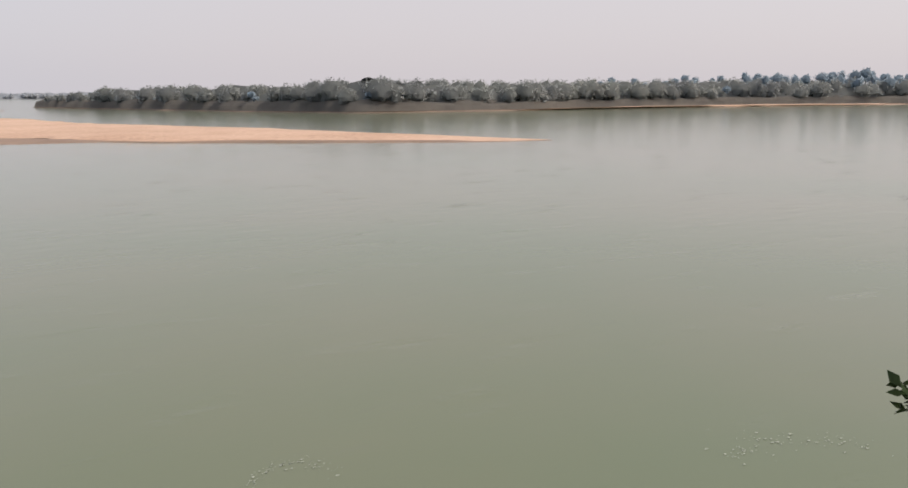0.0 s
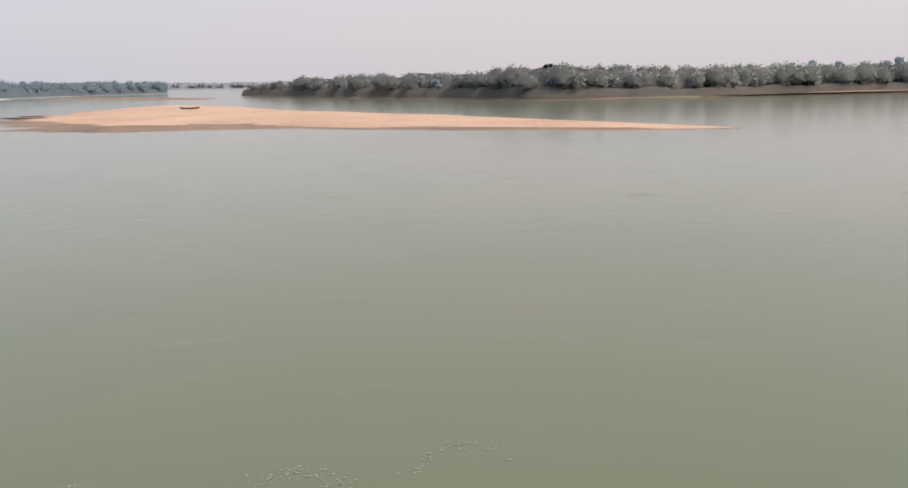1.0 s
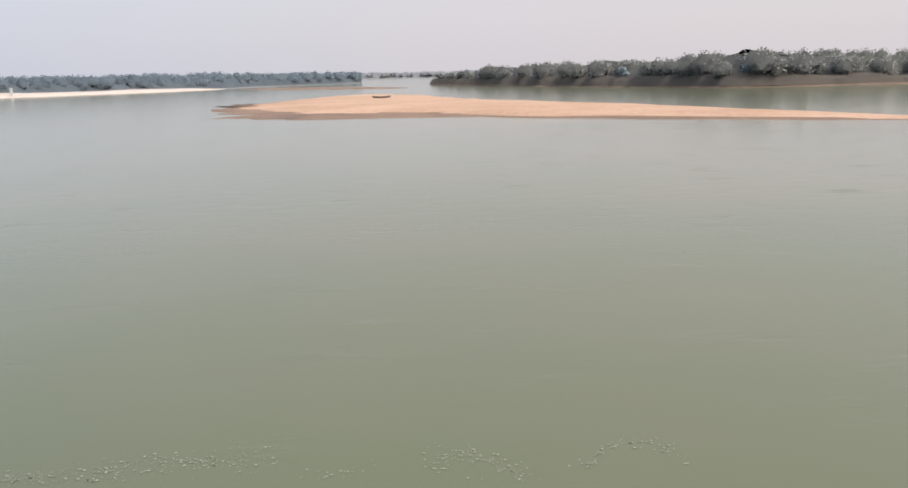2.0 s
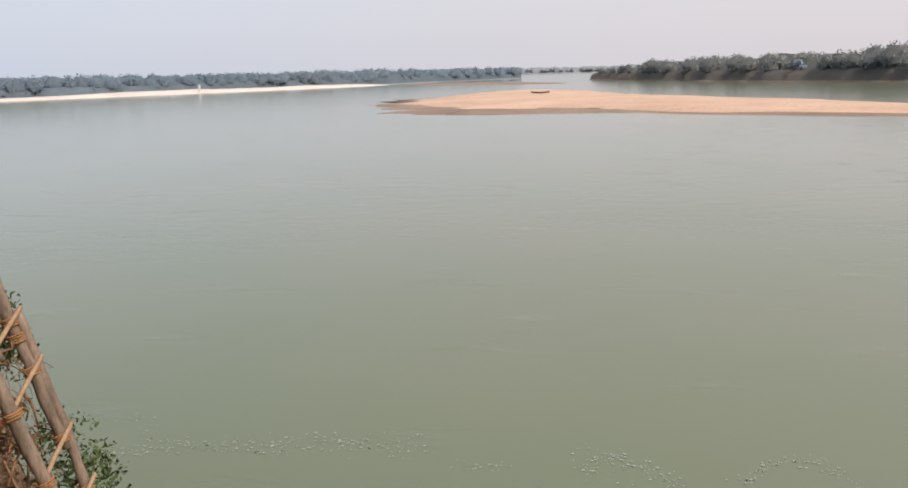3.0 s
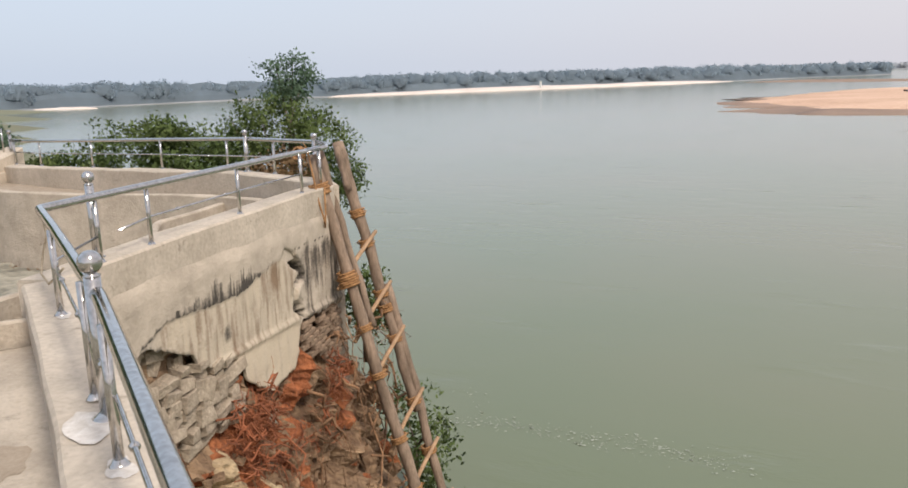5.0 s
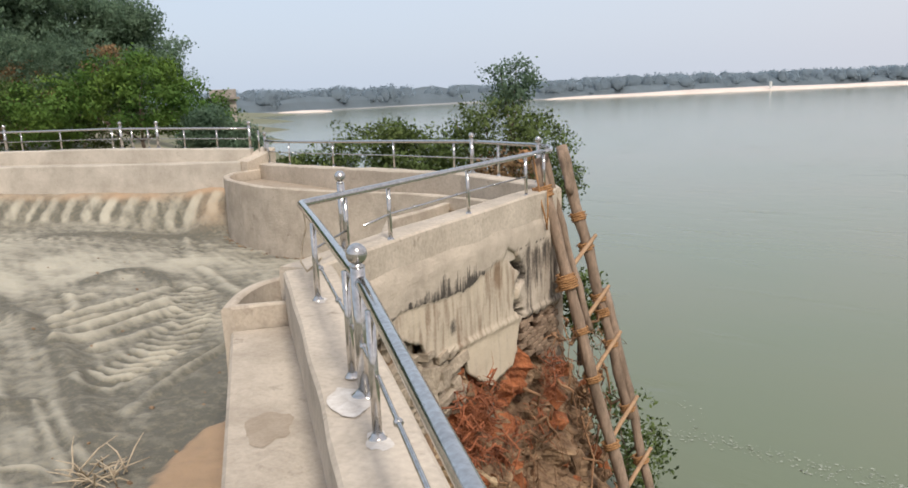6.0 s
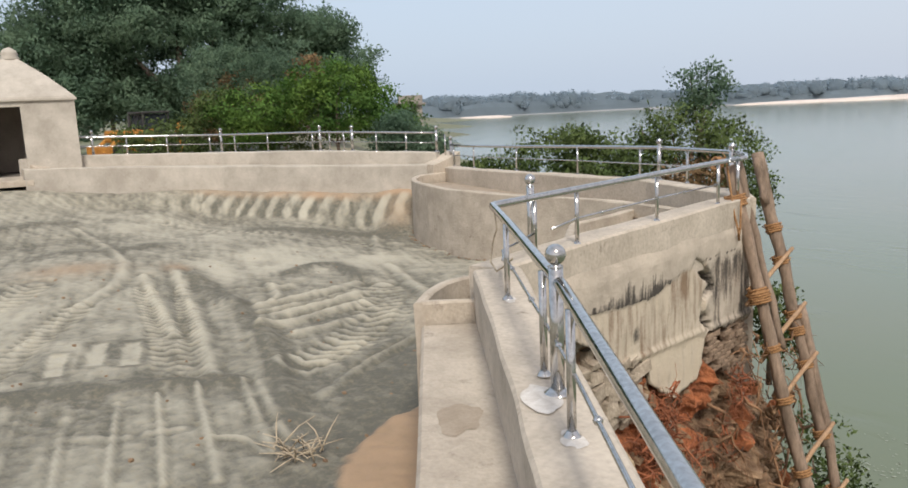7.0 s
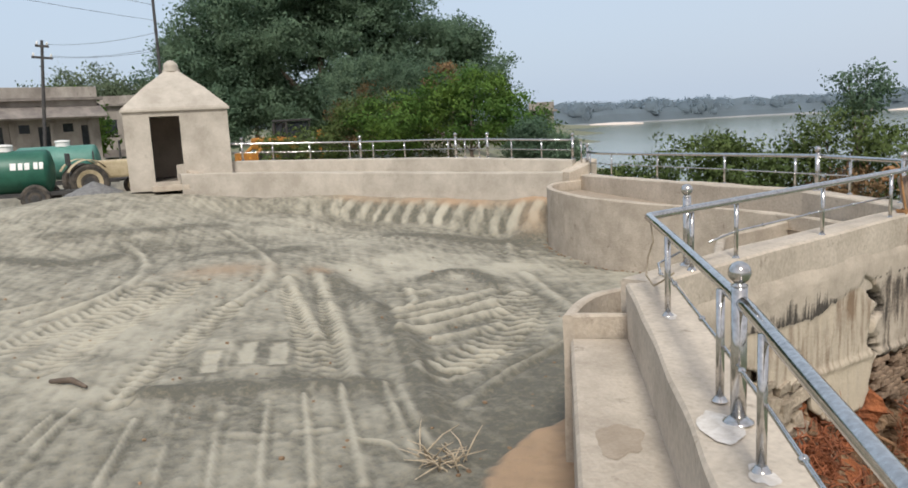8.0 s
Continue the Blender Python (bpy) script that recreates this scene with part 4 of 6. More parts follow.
# the bench on which one can walk, and the small planter at its end
BENCH_IN, BENCH_OUT = [(-5.2, 3.56), (-2.2, 1.52), (0.6, -0.45), (14.0, -9.7)], [(-5.48, 3.16), (-3.22, 1.64), (0.3, -0.80), (13.7, -10.1)]
bm = bmesh.new()
n_in, n_out = resample(BENCH_IN, 0.25), resample(BENCH_OUT, 0.25)
m = min(len(n_in), len(n_out))
rows = []
for k in range(m):
    a, b = n_in[int(k * (len(n_in) - 1) / (m - 1))], n_out[int(k * (len(n_out) - 1) / (m - 1))]
    w = 0.0
    rows.append([bm.verts.new(q) for q in ((a[0] + 0.1, a[1] + 0.12, 1.10), (b[0] * 0.5 + a[0] * 0.5, b[1] * 0.5 + a[1] * 0.5, 1.10 + w), (b[0] + 0.02, b[1] + 0.015, 1.10 + w), (b[0], b[1], 1.075), (b[0] + w, b[1] + w, 0.6), (b[0] + 2 * w, b[1], -0.5))])
for a, b in zip(rows, rows[1:]):
    for k in range(5):
        bm.faces.new((a[k], a[k + 1], b[k + 1], b[k]))
bm.faces.new(rows[0][::-1])
bmesh.ops.recalc_face_normals(bm, faces=bm.faces)
tagged(part("bench_ledge", bm, CONCRETE), "wide buff concrete bench running along the parapet", "bench", kind="structure")
run_wall("wall_10", [(-5.2, 3.60, 1.30), (-5.5, 3.19, 1.30)], 0.0, 0.09, 0.8, CONCRETE, "short concrete end wall of a small planter", step=0.1)
run_wall("wall_11", rounded([(-5.52, 3.17, 1.30), (-5.85, 3.50, 1.30), (-6.12, 3.95, 1.30), (-6.05, 4.4, 1.30), (-5.65, 4.7, 1.32)], 2), 0.05, 0.05, -0.5, CONCRETE, "curved rim of a small concrete planter", step=0.1)
mesh_of("planter_bed", [(-5.2, 3.6, 0.72), (-5.5, 3.2, 0.72), (-5.85, 3.5, 0.72), (-6.1, 3.95, 0.72), (-6.0, 4.4, 0.72), (-5.5, 4.7, 0.72), (-5.3, 4.0, 0.72)], [(0, 1, 2, 3, 4, 5, 6)], PATCH)
tagged(bpy.data.objects["planter_bed"], "bare earth inside a small planter", "soil", kind="structure")


# ---- railings ----
def railing(rail, posts, label, mids=(), r=0.033):
    """A steel railing: a handrail, thinner middle rails, and posts (x, y, foot, top, big)."""
    x0, y0, z0 = posts[0][:3]
    t = base_at("railing", (x0, y0, z0), label, "railing", "parapet railings")
    off = Matrix.Translation((-x0, -y0, -z0))

    def put(name, bm, mat, parent=t, lab=""):
        bmesh.ops.transform(bm, matrix=off, verts=bm.verts)
        return part(name, bm, mat, parent, lab, smooth=True)

    put("handrail", tube(rail, r, 14), STEEL)
    for line in mids:
        put("middle_rail", tube(line, 0.011, 8), STEEL)
        for p in resample(line, 0.9)[1:-1]:
            put("clip", ball(0.02, p, sub=8), STEEL)
    for x, y, foot, top, big in posts:
        rad = 0.036 if big else 0.021
        ob = put("post", tube([(x, y, foot), (x, y, top)], rad, 14), STEEL)
        prof = [(rad * 2.0, 0), (rad * 2.0, 0.006), (rad * 1.5, 0.014), (rad * 1.05, 0.03)]
        put("collar", lathe(prof, 16, m=Matrix.Translation((x, y, foot))), STEEL, ob)
        if big:
            put("neck", lathe([(0.036, 0), (0.04, 0.004), (0.022, 0.012), (0.022, 0.022)], 16, m=Matrix.Translation((x, y, top))), STEEL, ob)
            put("ball", ball(0.052, (x, y, top + 0.062)), STEEL, ob, "polished steel ball")
    return t


def smear(x, y, z, rx, ry, turn, mat, name, label, thick=0.003):
    """A thin dab of cement on a surface."""
    bm = bmesh.new()
    c = bm.verts.new((0, 0, thick))
    ring = []
    for k in range(22):
        a = 2 * math.pi * k / 22
        w = 1 + 0.4 * noise.noise((math.cos(a) * 1.7, math.sin(a) * 1.7, x * 3))
        ring.append(bm.verts.new((rx * w * math.cos(a), ry * w * math.sin(a), 0.0005)))
    for k in range(22):
        bm.faces.new((c, ring[k], ring[(k + 1) % 22]))
    ob = part(name, bm, mat, smooth=True)
    ob.matrix_basis = pose(x, y, z, 0, 0, turn)
    return tagged(ob, label, "stain", kind="structure")


RAIL = 2.13
railing([(14.2, -9.5, RAIL), (-0.2, 0.44, RAIL), (-2.50, 2.06, RAIL), (-4.2, 3.14, RAIL), (-5.09, 3.69, RAIL), (-5.12, 3.72, RAIL), (-5.13, 3.76, RAIL), (-5.48, 5.4, RAIL), (-6.03, 8.09, RAIL), (-6.14, 8.64, RAIL)],
        [(-2.84, 2.235, 1.56, RAIL, 0), (-2.60, 2.11, 1.56, 2.205, 1), (-2.18, 1.80, 1.56, RAIL, 0), (-4.22, 3.12, 1.57, RAIL, 0), (0.9, -0.32, 1.56, RAIL, 0), (2.4, -1.36, 1.56, RAIL, 0), (4.4, -2.74, 1.56, 2.21, 1), (6.4, -4.12, 1.56, RAIL, 0), (8.4, -5.5, 1.56, RAIL, 0), (10.4, -6.88, 1.56, 2.21, 1), (12.4, -8.26, 1.56, RAIL, 0), (-0.65, 0.75, 1.56, RAIL, 0),
         (-5.25, 4.30, 1.58, RAIL, 0), (-5.44, 4.42, 1.58, 2.21, 1), (-5.40, 4.98, 1.58, RAIL, 0), (-5.73, 6.55, 1.59, RAIL, 0), (-6.02, 8.06, 1.59, RAIL, 0), (-6.14, 8.64, 1.58, RAIL, 0)],
        "bright stainless steel railing bolted on the concrete parapet",
        mids=([(14.0, -9.3, 1.84), (-0.2, 0.46, 1.84), (-2.18, 1.82, 1.84), (-2.84, 2.255, 1.84), (-4.22, 3.14, 1.84), (-4.75, 3.52, 1.72), (-5.05, 3.75, 1.74), (-5.25, 4.30, 1.80)], [(-5.30, 4.55, 1.80), (-5.40, 4.98, 1.84), (-5.73, 6.55, 1.85), (-6.02, 8.06, 1.85)]))
R3 = [(-6.14, 8.64, 2.12), (-6.22, 8.92, 2.12), (-6.50, 9.33, 2.12), (-6.95, 9.68, 2.12), (-8.9, 10.42, 2.10), (-11.2, 10.76, 2.05), (-14.0, 11.15, 1.98), (-16.2, 11.5, 1.93), (-17.0, 11.72, 1.93)]
railing(R3, [(-6.93, 9.62, 1.56, 2.15, 1), (-8.9, 10.36, 1.55, 2.15, 1), (-8.15, 10.16, 1.55, 2.11, 0), (-9.45, 10.5, 1.54, 2.09, 0), (-11.3, 10.76, 1.49, 2.05, 0), (-13.6, 11.1, 1.44, 1.99, 0), (-15.6, 11.4, 1.40, 1.94, 0),
             (-16.85, 11.68, 1.38, 1.93, 0), (-17.05, 11.74, 1.40, 2.05, 1), (-17.2, 11.66, 1.62, 2.2, 0)],
        "stainless steel railing on the curved river parapet", mids=([(-8.15, 10.18, 1.83), (-11.3, 10.78, 1.77), (-15.6, 11.42, 1.68), (-16.85, 11.7, 1.66)],))
fw = np.array(FAR_WALL)
fs = np.r_[0, np.cumsum(np.linalg.norm(np.diff(fw[:, :2], axis=0), axis=1))]
fat = lambda s, h=0.0: tuple(float(np.interp(s, fs, fw[:, k])) for k in (0, 1)) + (float(np.interp(s, fs, fw[:, 2])) + h,)
posts4 = []
for s, big in ((0.05, 1), (0.9, 0), (1.75, 0), (2.45, 1), (2.7, 0), (3.15, 0), (3.45, 1), (3.7, 0), (5.2, 0), (6.3, 0), (6.75, 1), (7.1, 0), (8.3, 0), (9.4, 0), (10.3, 1), (11.0, 0), (11.4, 0)):
    x, y, z = fat(min(s, fs[-1]))
    posts4.append((x, y, z, z + (0.58 if big else 0.5), big))
railing([fat(s, 0.5) for s in np.linspace(0, fs[-1], 16)], posts4, "stainless steel railing on the long curved parapet", mids=([fat(s, 0.24) for s in np.linspace(0, fs[-1], 16)],), r=0.028)
smear(-2.60, 2.0, 1.5635, 0.18, 0.085, 147, WHITE_CEMENT, "cement_smear", "white cement smeared round the post feet")
smear(-2.15, 1.78, 1.564, 0.10, 0.055, 147, WHITE_CEMENT, "cement_smear", "white cement dab at a post foot")
smear(-4.2, 3.12, 1.574, 0.10, 0.05, 147, WHITE_CEMENT, "cement_smear", "white cement dab at a post foot")
smear(-3.58, 2.18, 1.1025, 0.24, 0.14, 140, PATCH, "damp_stain", "round damp brown stain on the bench top", 0.0006)


# ---- broken river face of the parapet ----
A2, B2 = np.array([-5.06, 3.72]), np.array([-6.26, 9.5])
D2 = (B2 - A2) / np.linalg.norm(B2 - A2)
N2 = np.array([D2[1], -D2[0]])


def face(u, z, off):
    q = A2 + D2 * u + N2 * off
    return (float(q[0]), float(q[1]), float(z))


EDGE_U = [-0.3, 0.5, 0.92, 1.21, 1.64, 1.75, 2.0, 2.3, 2.54, 2.60, 2.74, 3.0, 3.15, 3.4, 3.77, 3.95, 4.02, 4.06, 4.5, 5.1, 5.6, 5.9]
EDGE_Z = [0.62, 0.66, 0.69, 0.57, 0.42, 0.22, 0.10, 0.08, 0.02, -0.18, -0.34, -0.50, -0.60, -0.56, -0.52, -0.30, -0.1, 0.02, 0.0, -0.03, -0.05, -0.05]
CRACK = [(3.7, 0.97), (3.86, 0.86), (4.02, 0.74), (4.12, 0.6), (3.94, 0.52), (3.92, 0.4), (3.91, 0.27), (4.06, 0.1), (4.04, -0.08), (3.97, -0.29)]


def plaster_edge(u):
    return float(np.interp(u, EDGE_U, EDGE_Z)) + 0.05 * noise.noise((u * 6, 0.3, 0)) + 0.03 * noise.noise((u * 17, 2.3, 0))


def ledge_z(u):
    return 0.16 - 0.046 * (u - 2.05)


def plaster_material():
    """Buff render; bare cream streaks, brown runs and black where their attributes are high; the black serves mouldy
    plaster and painted crack shade.
    """
    m = bpy.data.materials.new("weathered_plaster")
    m.use_nodes = True
    n, l = m.node_tree.nodes, m.node_tree.links
    b = n["Principled BSDF"]
    co = n.new("ShaderNodeTexCoord")
    big, fine = n.new("ShaderNodeTexNoise"), n.new("ShaderNodeTexNoise")
    big.inputs["Scale"].default_value, big.inputs["Detail"].default_value, big.inputs["Roughness"].default_value = 2.2, 7, 0.7
    fine.inputs["Scale"].default_value, fine.inputs["Detail"].default_value = 34, 6
    for t in (big, fine):
        l.new(co.outputs["Object"], t.inputs["Vector"])
    ramp = n.new("ShaderNodeValToRGB")
    ramp.color_ramp.elements[0].position, ramp.color_ramp.elements[1].position = 0.36, 0.66
    ramp.color_ramp.elements[0].color, ramp.color_ramp.elements[1].color = (0.37, 0.315, 0.25, 1), (0.52, 0.445, 0.355, 1)
    l.new(big.outputs["Fac"], ramp.inputs["Fac"])
    last = ramp.outputs["Color"]
    for key, col, lo, hi in (("cream", (0.54, 0.455, 0.34), 0.25, 0.9), ("runs", (0.24, 0.165, 0.105), 0.35, 0.85), ("mould_shade", (0.062, 0.052, 0.042), 0.28, 0.72)):
        at = n.new("ShaderNodeAttribute")
        at.attribute_name = key
        ad = n.new("ShaderNodeMath")
        ad.operation = "MULTIPLY_ADD"
        ad.inputs[1].default_value = 0.5
        l.new(fine.outputs["Fac"], ad.inputs[0])
        sub = n.new("ShaderNodeMath")
        sub.operation = "SUBTRACT"
        sub.inputs[1].default_value = 0.25
        l.new(at.outputs["Fac"], ad.inputs[2])
        l.new(ad.outputs["Value"], sub.inputs[0])
        rg = n.new("ShaderNodeMapRange")
        rg.inputs["From Min"].default_value, rg.inputs["From Max"].default_value = lo, hi
        l.new(sub.outputs["Value"], rg.inputs["Value"])
        mx = n.new("ShaderNodeMix")
        mx.data_type = "RGBA"
        mx.inputs["B"].default_value = (*col, 1)
        l.new(rg.outputs["Result"], mx.inputs["Factor"])
        l.new(last, mx.inputs["A"])
        last = mx.outputs["Result"]
    l.new(last, b.inputs["Base Color"])
    b.inputs["Roughness"].default_value = 0.92
    bp = n.new("ShaderNodeBump")
    bp.inputs["Strength"].default_value, bp.inputs["Distance"].default_value = 0.45, 0.02
    l.new(fine.outputs["Fac"], bp.inputs["Height"])
    l.new(bp.outputs["Normal"], b.inputs["Normal"])
    return m


def broken_face():
    """A shell of plaster with a ragged lower edge, a moulded string course, open cracks and weathering."""
    us = np.arange(-0.25, 5.33, 0.028)
    rows_n = 64
    cu, cz = resample(CRACK, 0.03).T
    verts, faces = [], []
    marks = {"cream": [], "runs": [], "mould_shade": []}
    for u in us:
        lo = plaster_edge(u)
        top = 1.50
        zl = float(np.interp(u, [0.9, 1.28, 1.73, 2.2, 2.64, 2.9, 3.3, 3.7], [0.74, 0.87, 0.83, 0.79, 0.77, 0.84, 0.92, 0.97])) + 0.03 * noise.noise((u * 7, 1.1, 0)) + 0.02 * noise.noise((u * 23, 4.1, 0))
        high = float(np.interp(u, [1.2, 1.5, 1.85, 2.1, 2.5, 2.85, 3.0, 3.1], [0.04, 0.10, 0.16, 0.32, 0.27, 0.24, 0.08, 0.0])) * (0.75 + 0.6 * noise.noise((u * 9, 8.2, 0)) + 0.5 * noise.noise((u * 31, 8.2, 0)))
        comb = noise.noise((u * 26, 3.3, 0)) + 0.6 * noise.noise((u * 60, 5.3, 0))
        for k in range(rows_n + 1):
            h = lo + (top - lo) * (k - 1) / (rows_n - 1) if k else lo + 0.01
            o = 0.026 + 0.010 * noise.noise((u * 3, h * 3, 5)) + 0.006 * noise.noise((u * 11, h * 11, 1))
            o += 0.03 * math.exp(-((h - ledge_z(u)) / 0.035) ** 2) * float(smooth_step(u, 1.9, 2.1))
            o -= 0.014 * float(smooth_step(zl - h, 0.0, 0.02)) * (1.0 < u < 4.0)
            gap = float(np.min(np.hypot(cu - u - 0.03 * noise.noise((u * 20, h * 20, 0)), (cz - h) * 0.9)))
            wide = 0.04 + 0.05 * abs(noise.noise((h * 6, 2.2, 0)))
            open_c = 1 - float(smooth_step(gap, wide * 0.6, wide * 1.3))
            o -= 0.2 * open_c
            o = o * (1 - float(smooth_step(h, 1.12, 1.42))) - 0.03 * float(smooth_step(h, 1.12, 1.42))
            if k == 0:
                o = -0.03
            verts.append(face(u, h, o))
            grain = noise.noise((u * 14, h * 2.0, 7)) + 0.6 * noise.noise((u * 37, h * 4.0, 9))
            blot = noise.fractal(Vector((u * 3, h * 2.2, 2)), 1.0, 2.0, 4)
            below = float(smooth_step(zl - h, -0.01, 0.03)) * float(smooth_step(u, 0.9, 1.3)) * (1 - float(smooth_step(u, 3.95, 4.05)))
            panel = float(smooth_step(ledge_z(u) - h, 0.02, 0.05)) * (2.3 < u < 4.02)
            right = float(smooth_step(u, 4.0, 4.2)) * (1 - float(smooth_step(h - 0.95 - 0.14 * noise.noise((u * 5, 0, 0)), -0.15, 0.15)))
            marks["cream"].append(below * (0.55 + 0.35 * grain) + panel * 0.35)
            marks["runs"].append(below * (0.42 - 0.5 * grain) * (1 - 0.5 * panel) + right * (0.45 + 0.3 * grain) + 0.75 * math.exp(-((u - 3.42) / 0.1) ** 2 - ((h - 0.74) / 0.18) ** 2))
            mould_shade = 0.0
            if zl - 0.01 < h < zl + high:
                mould_shade = 0.70 + 0.42 * comb + 0.35 * blot + 0.2 * grain - 0.35 * (h - zl) / max(high, 0.03)
            mould_shade = max(mould_shade, 0.75 * math.exp(-((h - zl) / 0.012) ** 2) * (1.2 < u < 2.75) * (0.6 + 0.6 * blot))
            # The open_c term paints the cracks' inner shade into the colour.
            mould_shade = max(mould_shade, right * (0.46 + 0.4 * grain + 0.35 * blot), 1.2 * open_c)
            mould_shade = max(mould_shade, (0.6 + 0.4 * grain) * math.exp(-((u - 2.3) / 0.11) ** 2 - ((h - 0.42) / 0.12) ** 2))
            mould_shade = max(mould_shade, (0.5 + 0.5 * grain) * math.exp(-((h - lo) / 0.05) ** 2) * (u < 2.6))
            marks["mould_shade"].append(mould_shade)
    w = rows_n + 1
    for i in range(len(us) - 1):
        for k in range(w - 1):
            a = i * w + k
            faces.append((a, a + w, a + w + 1, a + 1))
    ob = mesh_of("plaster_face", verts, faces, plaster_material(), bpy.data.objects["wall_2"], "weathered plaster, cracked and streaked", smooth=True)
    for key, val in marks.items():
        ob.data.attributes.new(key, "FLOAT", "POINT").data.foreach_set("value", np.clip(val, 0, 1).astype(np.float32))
    bm = bmesh.new()
    bm.from_mesh(ob.data)
    bmesh.ops.recalc_face_normals(bm, faces=bm.faces)
    bm.to_mesh(ob.data)
    bm.free()


broken_face()
rng = np.random.default_rng(5)


def stone_bm(sx, sy, sz, seed):
    bm = box((sx, sy, sz), bev=min(sx, sz) * 0.1)
    for v in bm.verts:
        v.co += Vector([noise.noise(v.co * 9 + Vector((seed, k * 3, 0))) for k in range(3)]) * min(sx, sz) * 0.28
    return bm


core = run_wall("wall_12", [(*face(-0.3, 0, 0)[:2], 0.9), (*face(5.15, 0, 0)[:2], 0.9)], 0.3, -0.2, -1.0, BROWN_SOIL, "rough core of earth and rubble behind broken plaster", wob=0.05)
stone_shapes = []
for k in range(7):
    bm = stone_bm(rng.uniform(0.16, 0.34), 0.14, rng.uniform(0.09, 0.17), k * 7.7)
    me = bpy.data.meshes.new("stone")
    bm.to_mesh(me)
    bm.free()
    me.materials.append(STONE)
    stone_shapes.append(me)
for z in np.arange(-0.55, 0.75, 0.135):
    u = 0.25 + rng.uniform(0, 0.2)
    while u < 2.55:
        if z < plaster_edge(u) + 0.1 and z > -0.15 - 0.25 * u + 0.15 * noise.noise((u * 3, z, 0)):
            ob = new("stone", stone_shapes[int(rng.integers(7))])
            ob.parent = core
            deep = -0.16 if z > 0.27 and u < 1.75 else -0.05
            x, y, zz = face(u, z + rng.uniform(-0.03, 0.03), deep + rng.uniform(-0.06, 0.02))
            ob.matrix_basis = pose(x, y, zz, rng.uniform(-10, 10), rng.uniform(-14, 14), math.degrees(math.atan2(D2[1], D2[0])) + rng.uniform(-9, 9)) @ Matrix.Diagonal((rng.uniform(0.7, 1.35), 1, rng.uniform(0.75, 1.35), 1))
        u += rng.uniform(0.22, 0.32)
brick_shapes = []
for k in range(4):
    bm = stone_bm(0.21, 0.12, 0.066, 90 + k * 5.1)
    me = bpy.data.meshes.new("brick")
    bm.to_mesh(me)
    bm.free()
    me.materials.append(OLD_BRICK)
    brick_shapes.append(me)
for row in range(10):
    z = -0.06 - 0.078 * row
    u = 4.10 + 0.11 * (row % 2)
    while u < 5.25:
        if rng.uniform() > 0.08 and z > -0.45 - 0.35 * (u - 4.0) + 0.1 * noise.noise((u * 5, z * 5, 0)):
            ob = new("brick", brick_shapes[int(rng.integers(4))])
            ob.parent = core
            x, y, zz = face(u, z, -0.04 + rng.uniform(-0.025, 0.012))
            ob.matrix_basis = pose(x, y, zz, rng.uniform(-2, 2), rng.uniform(-2, 2), math.degrees(math.atan2(D2[1], D2[0])) + rng.uniform(-2, 2))
        u += 0.225


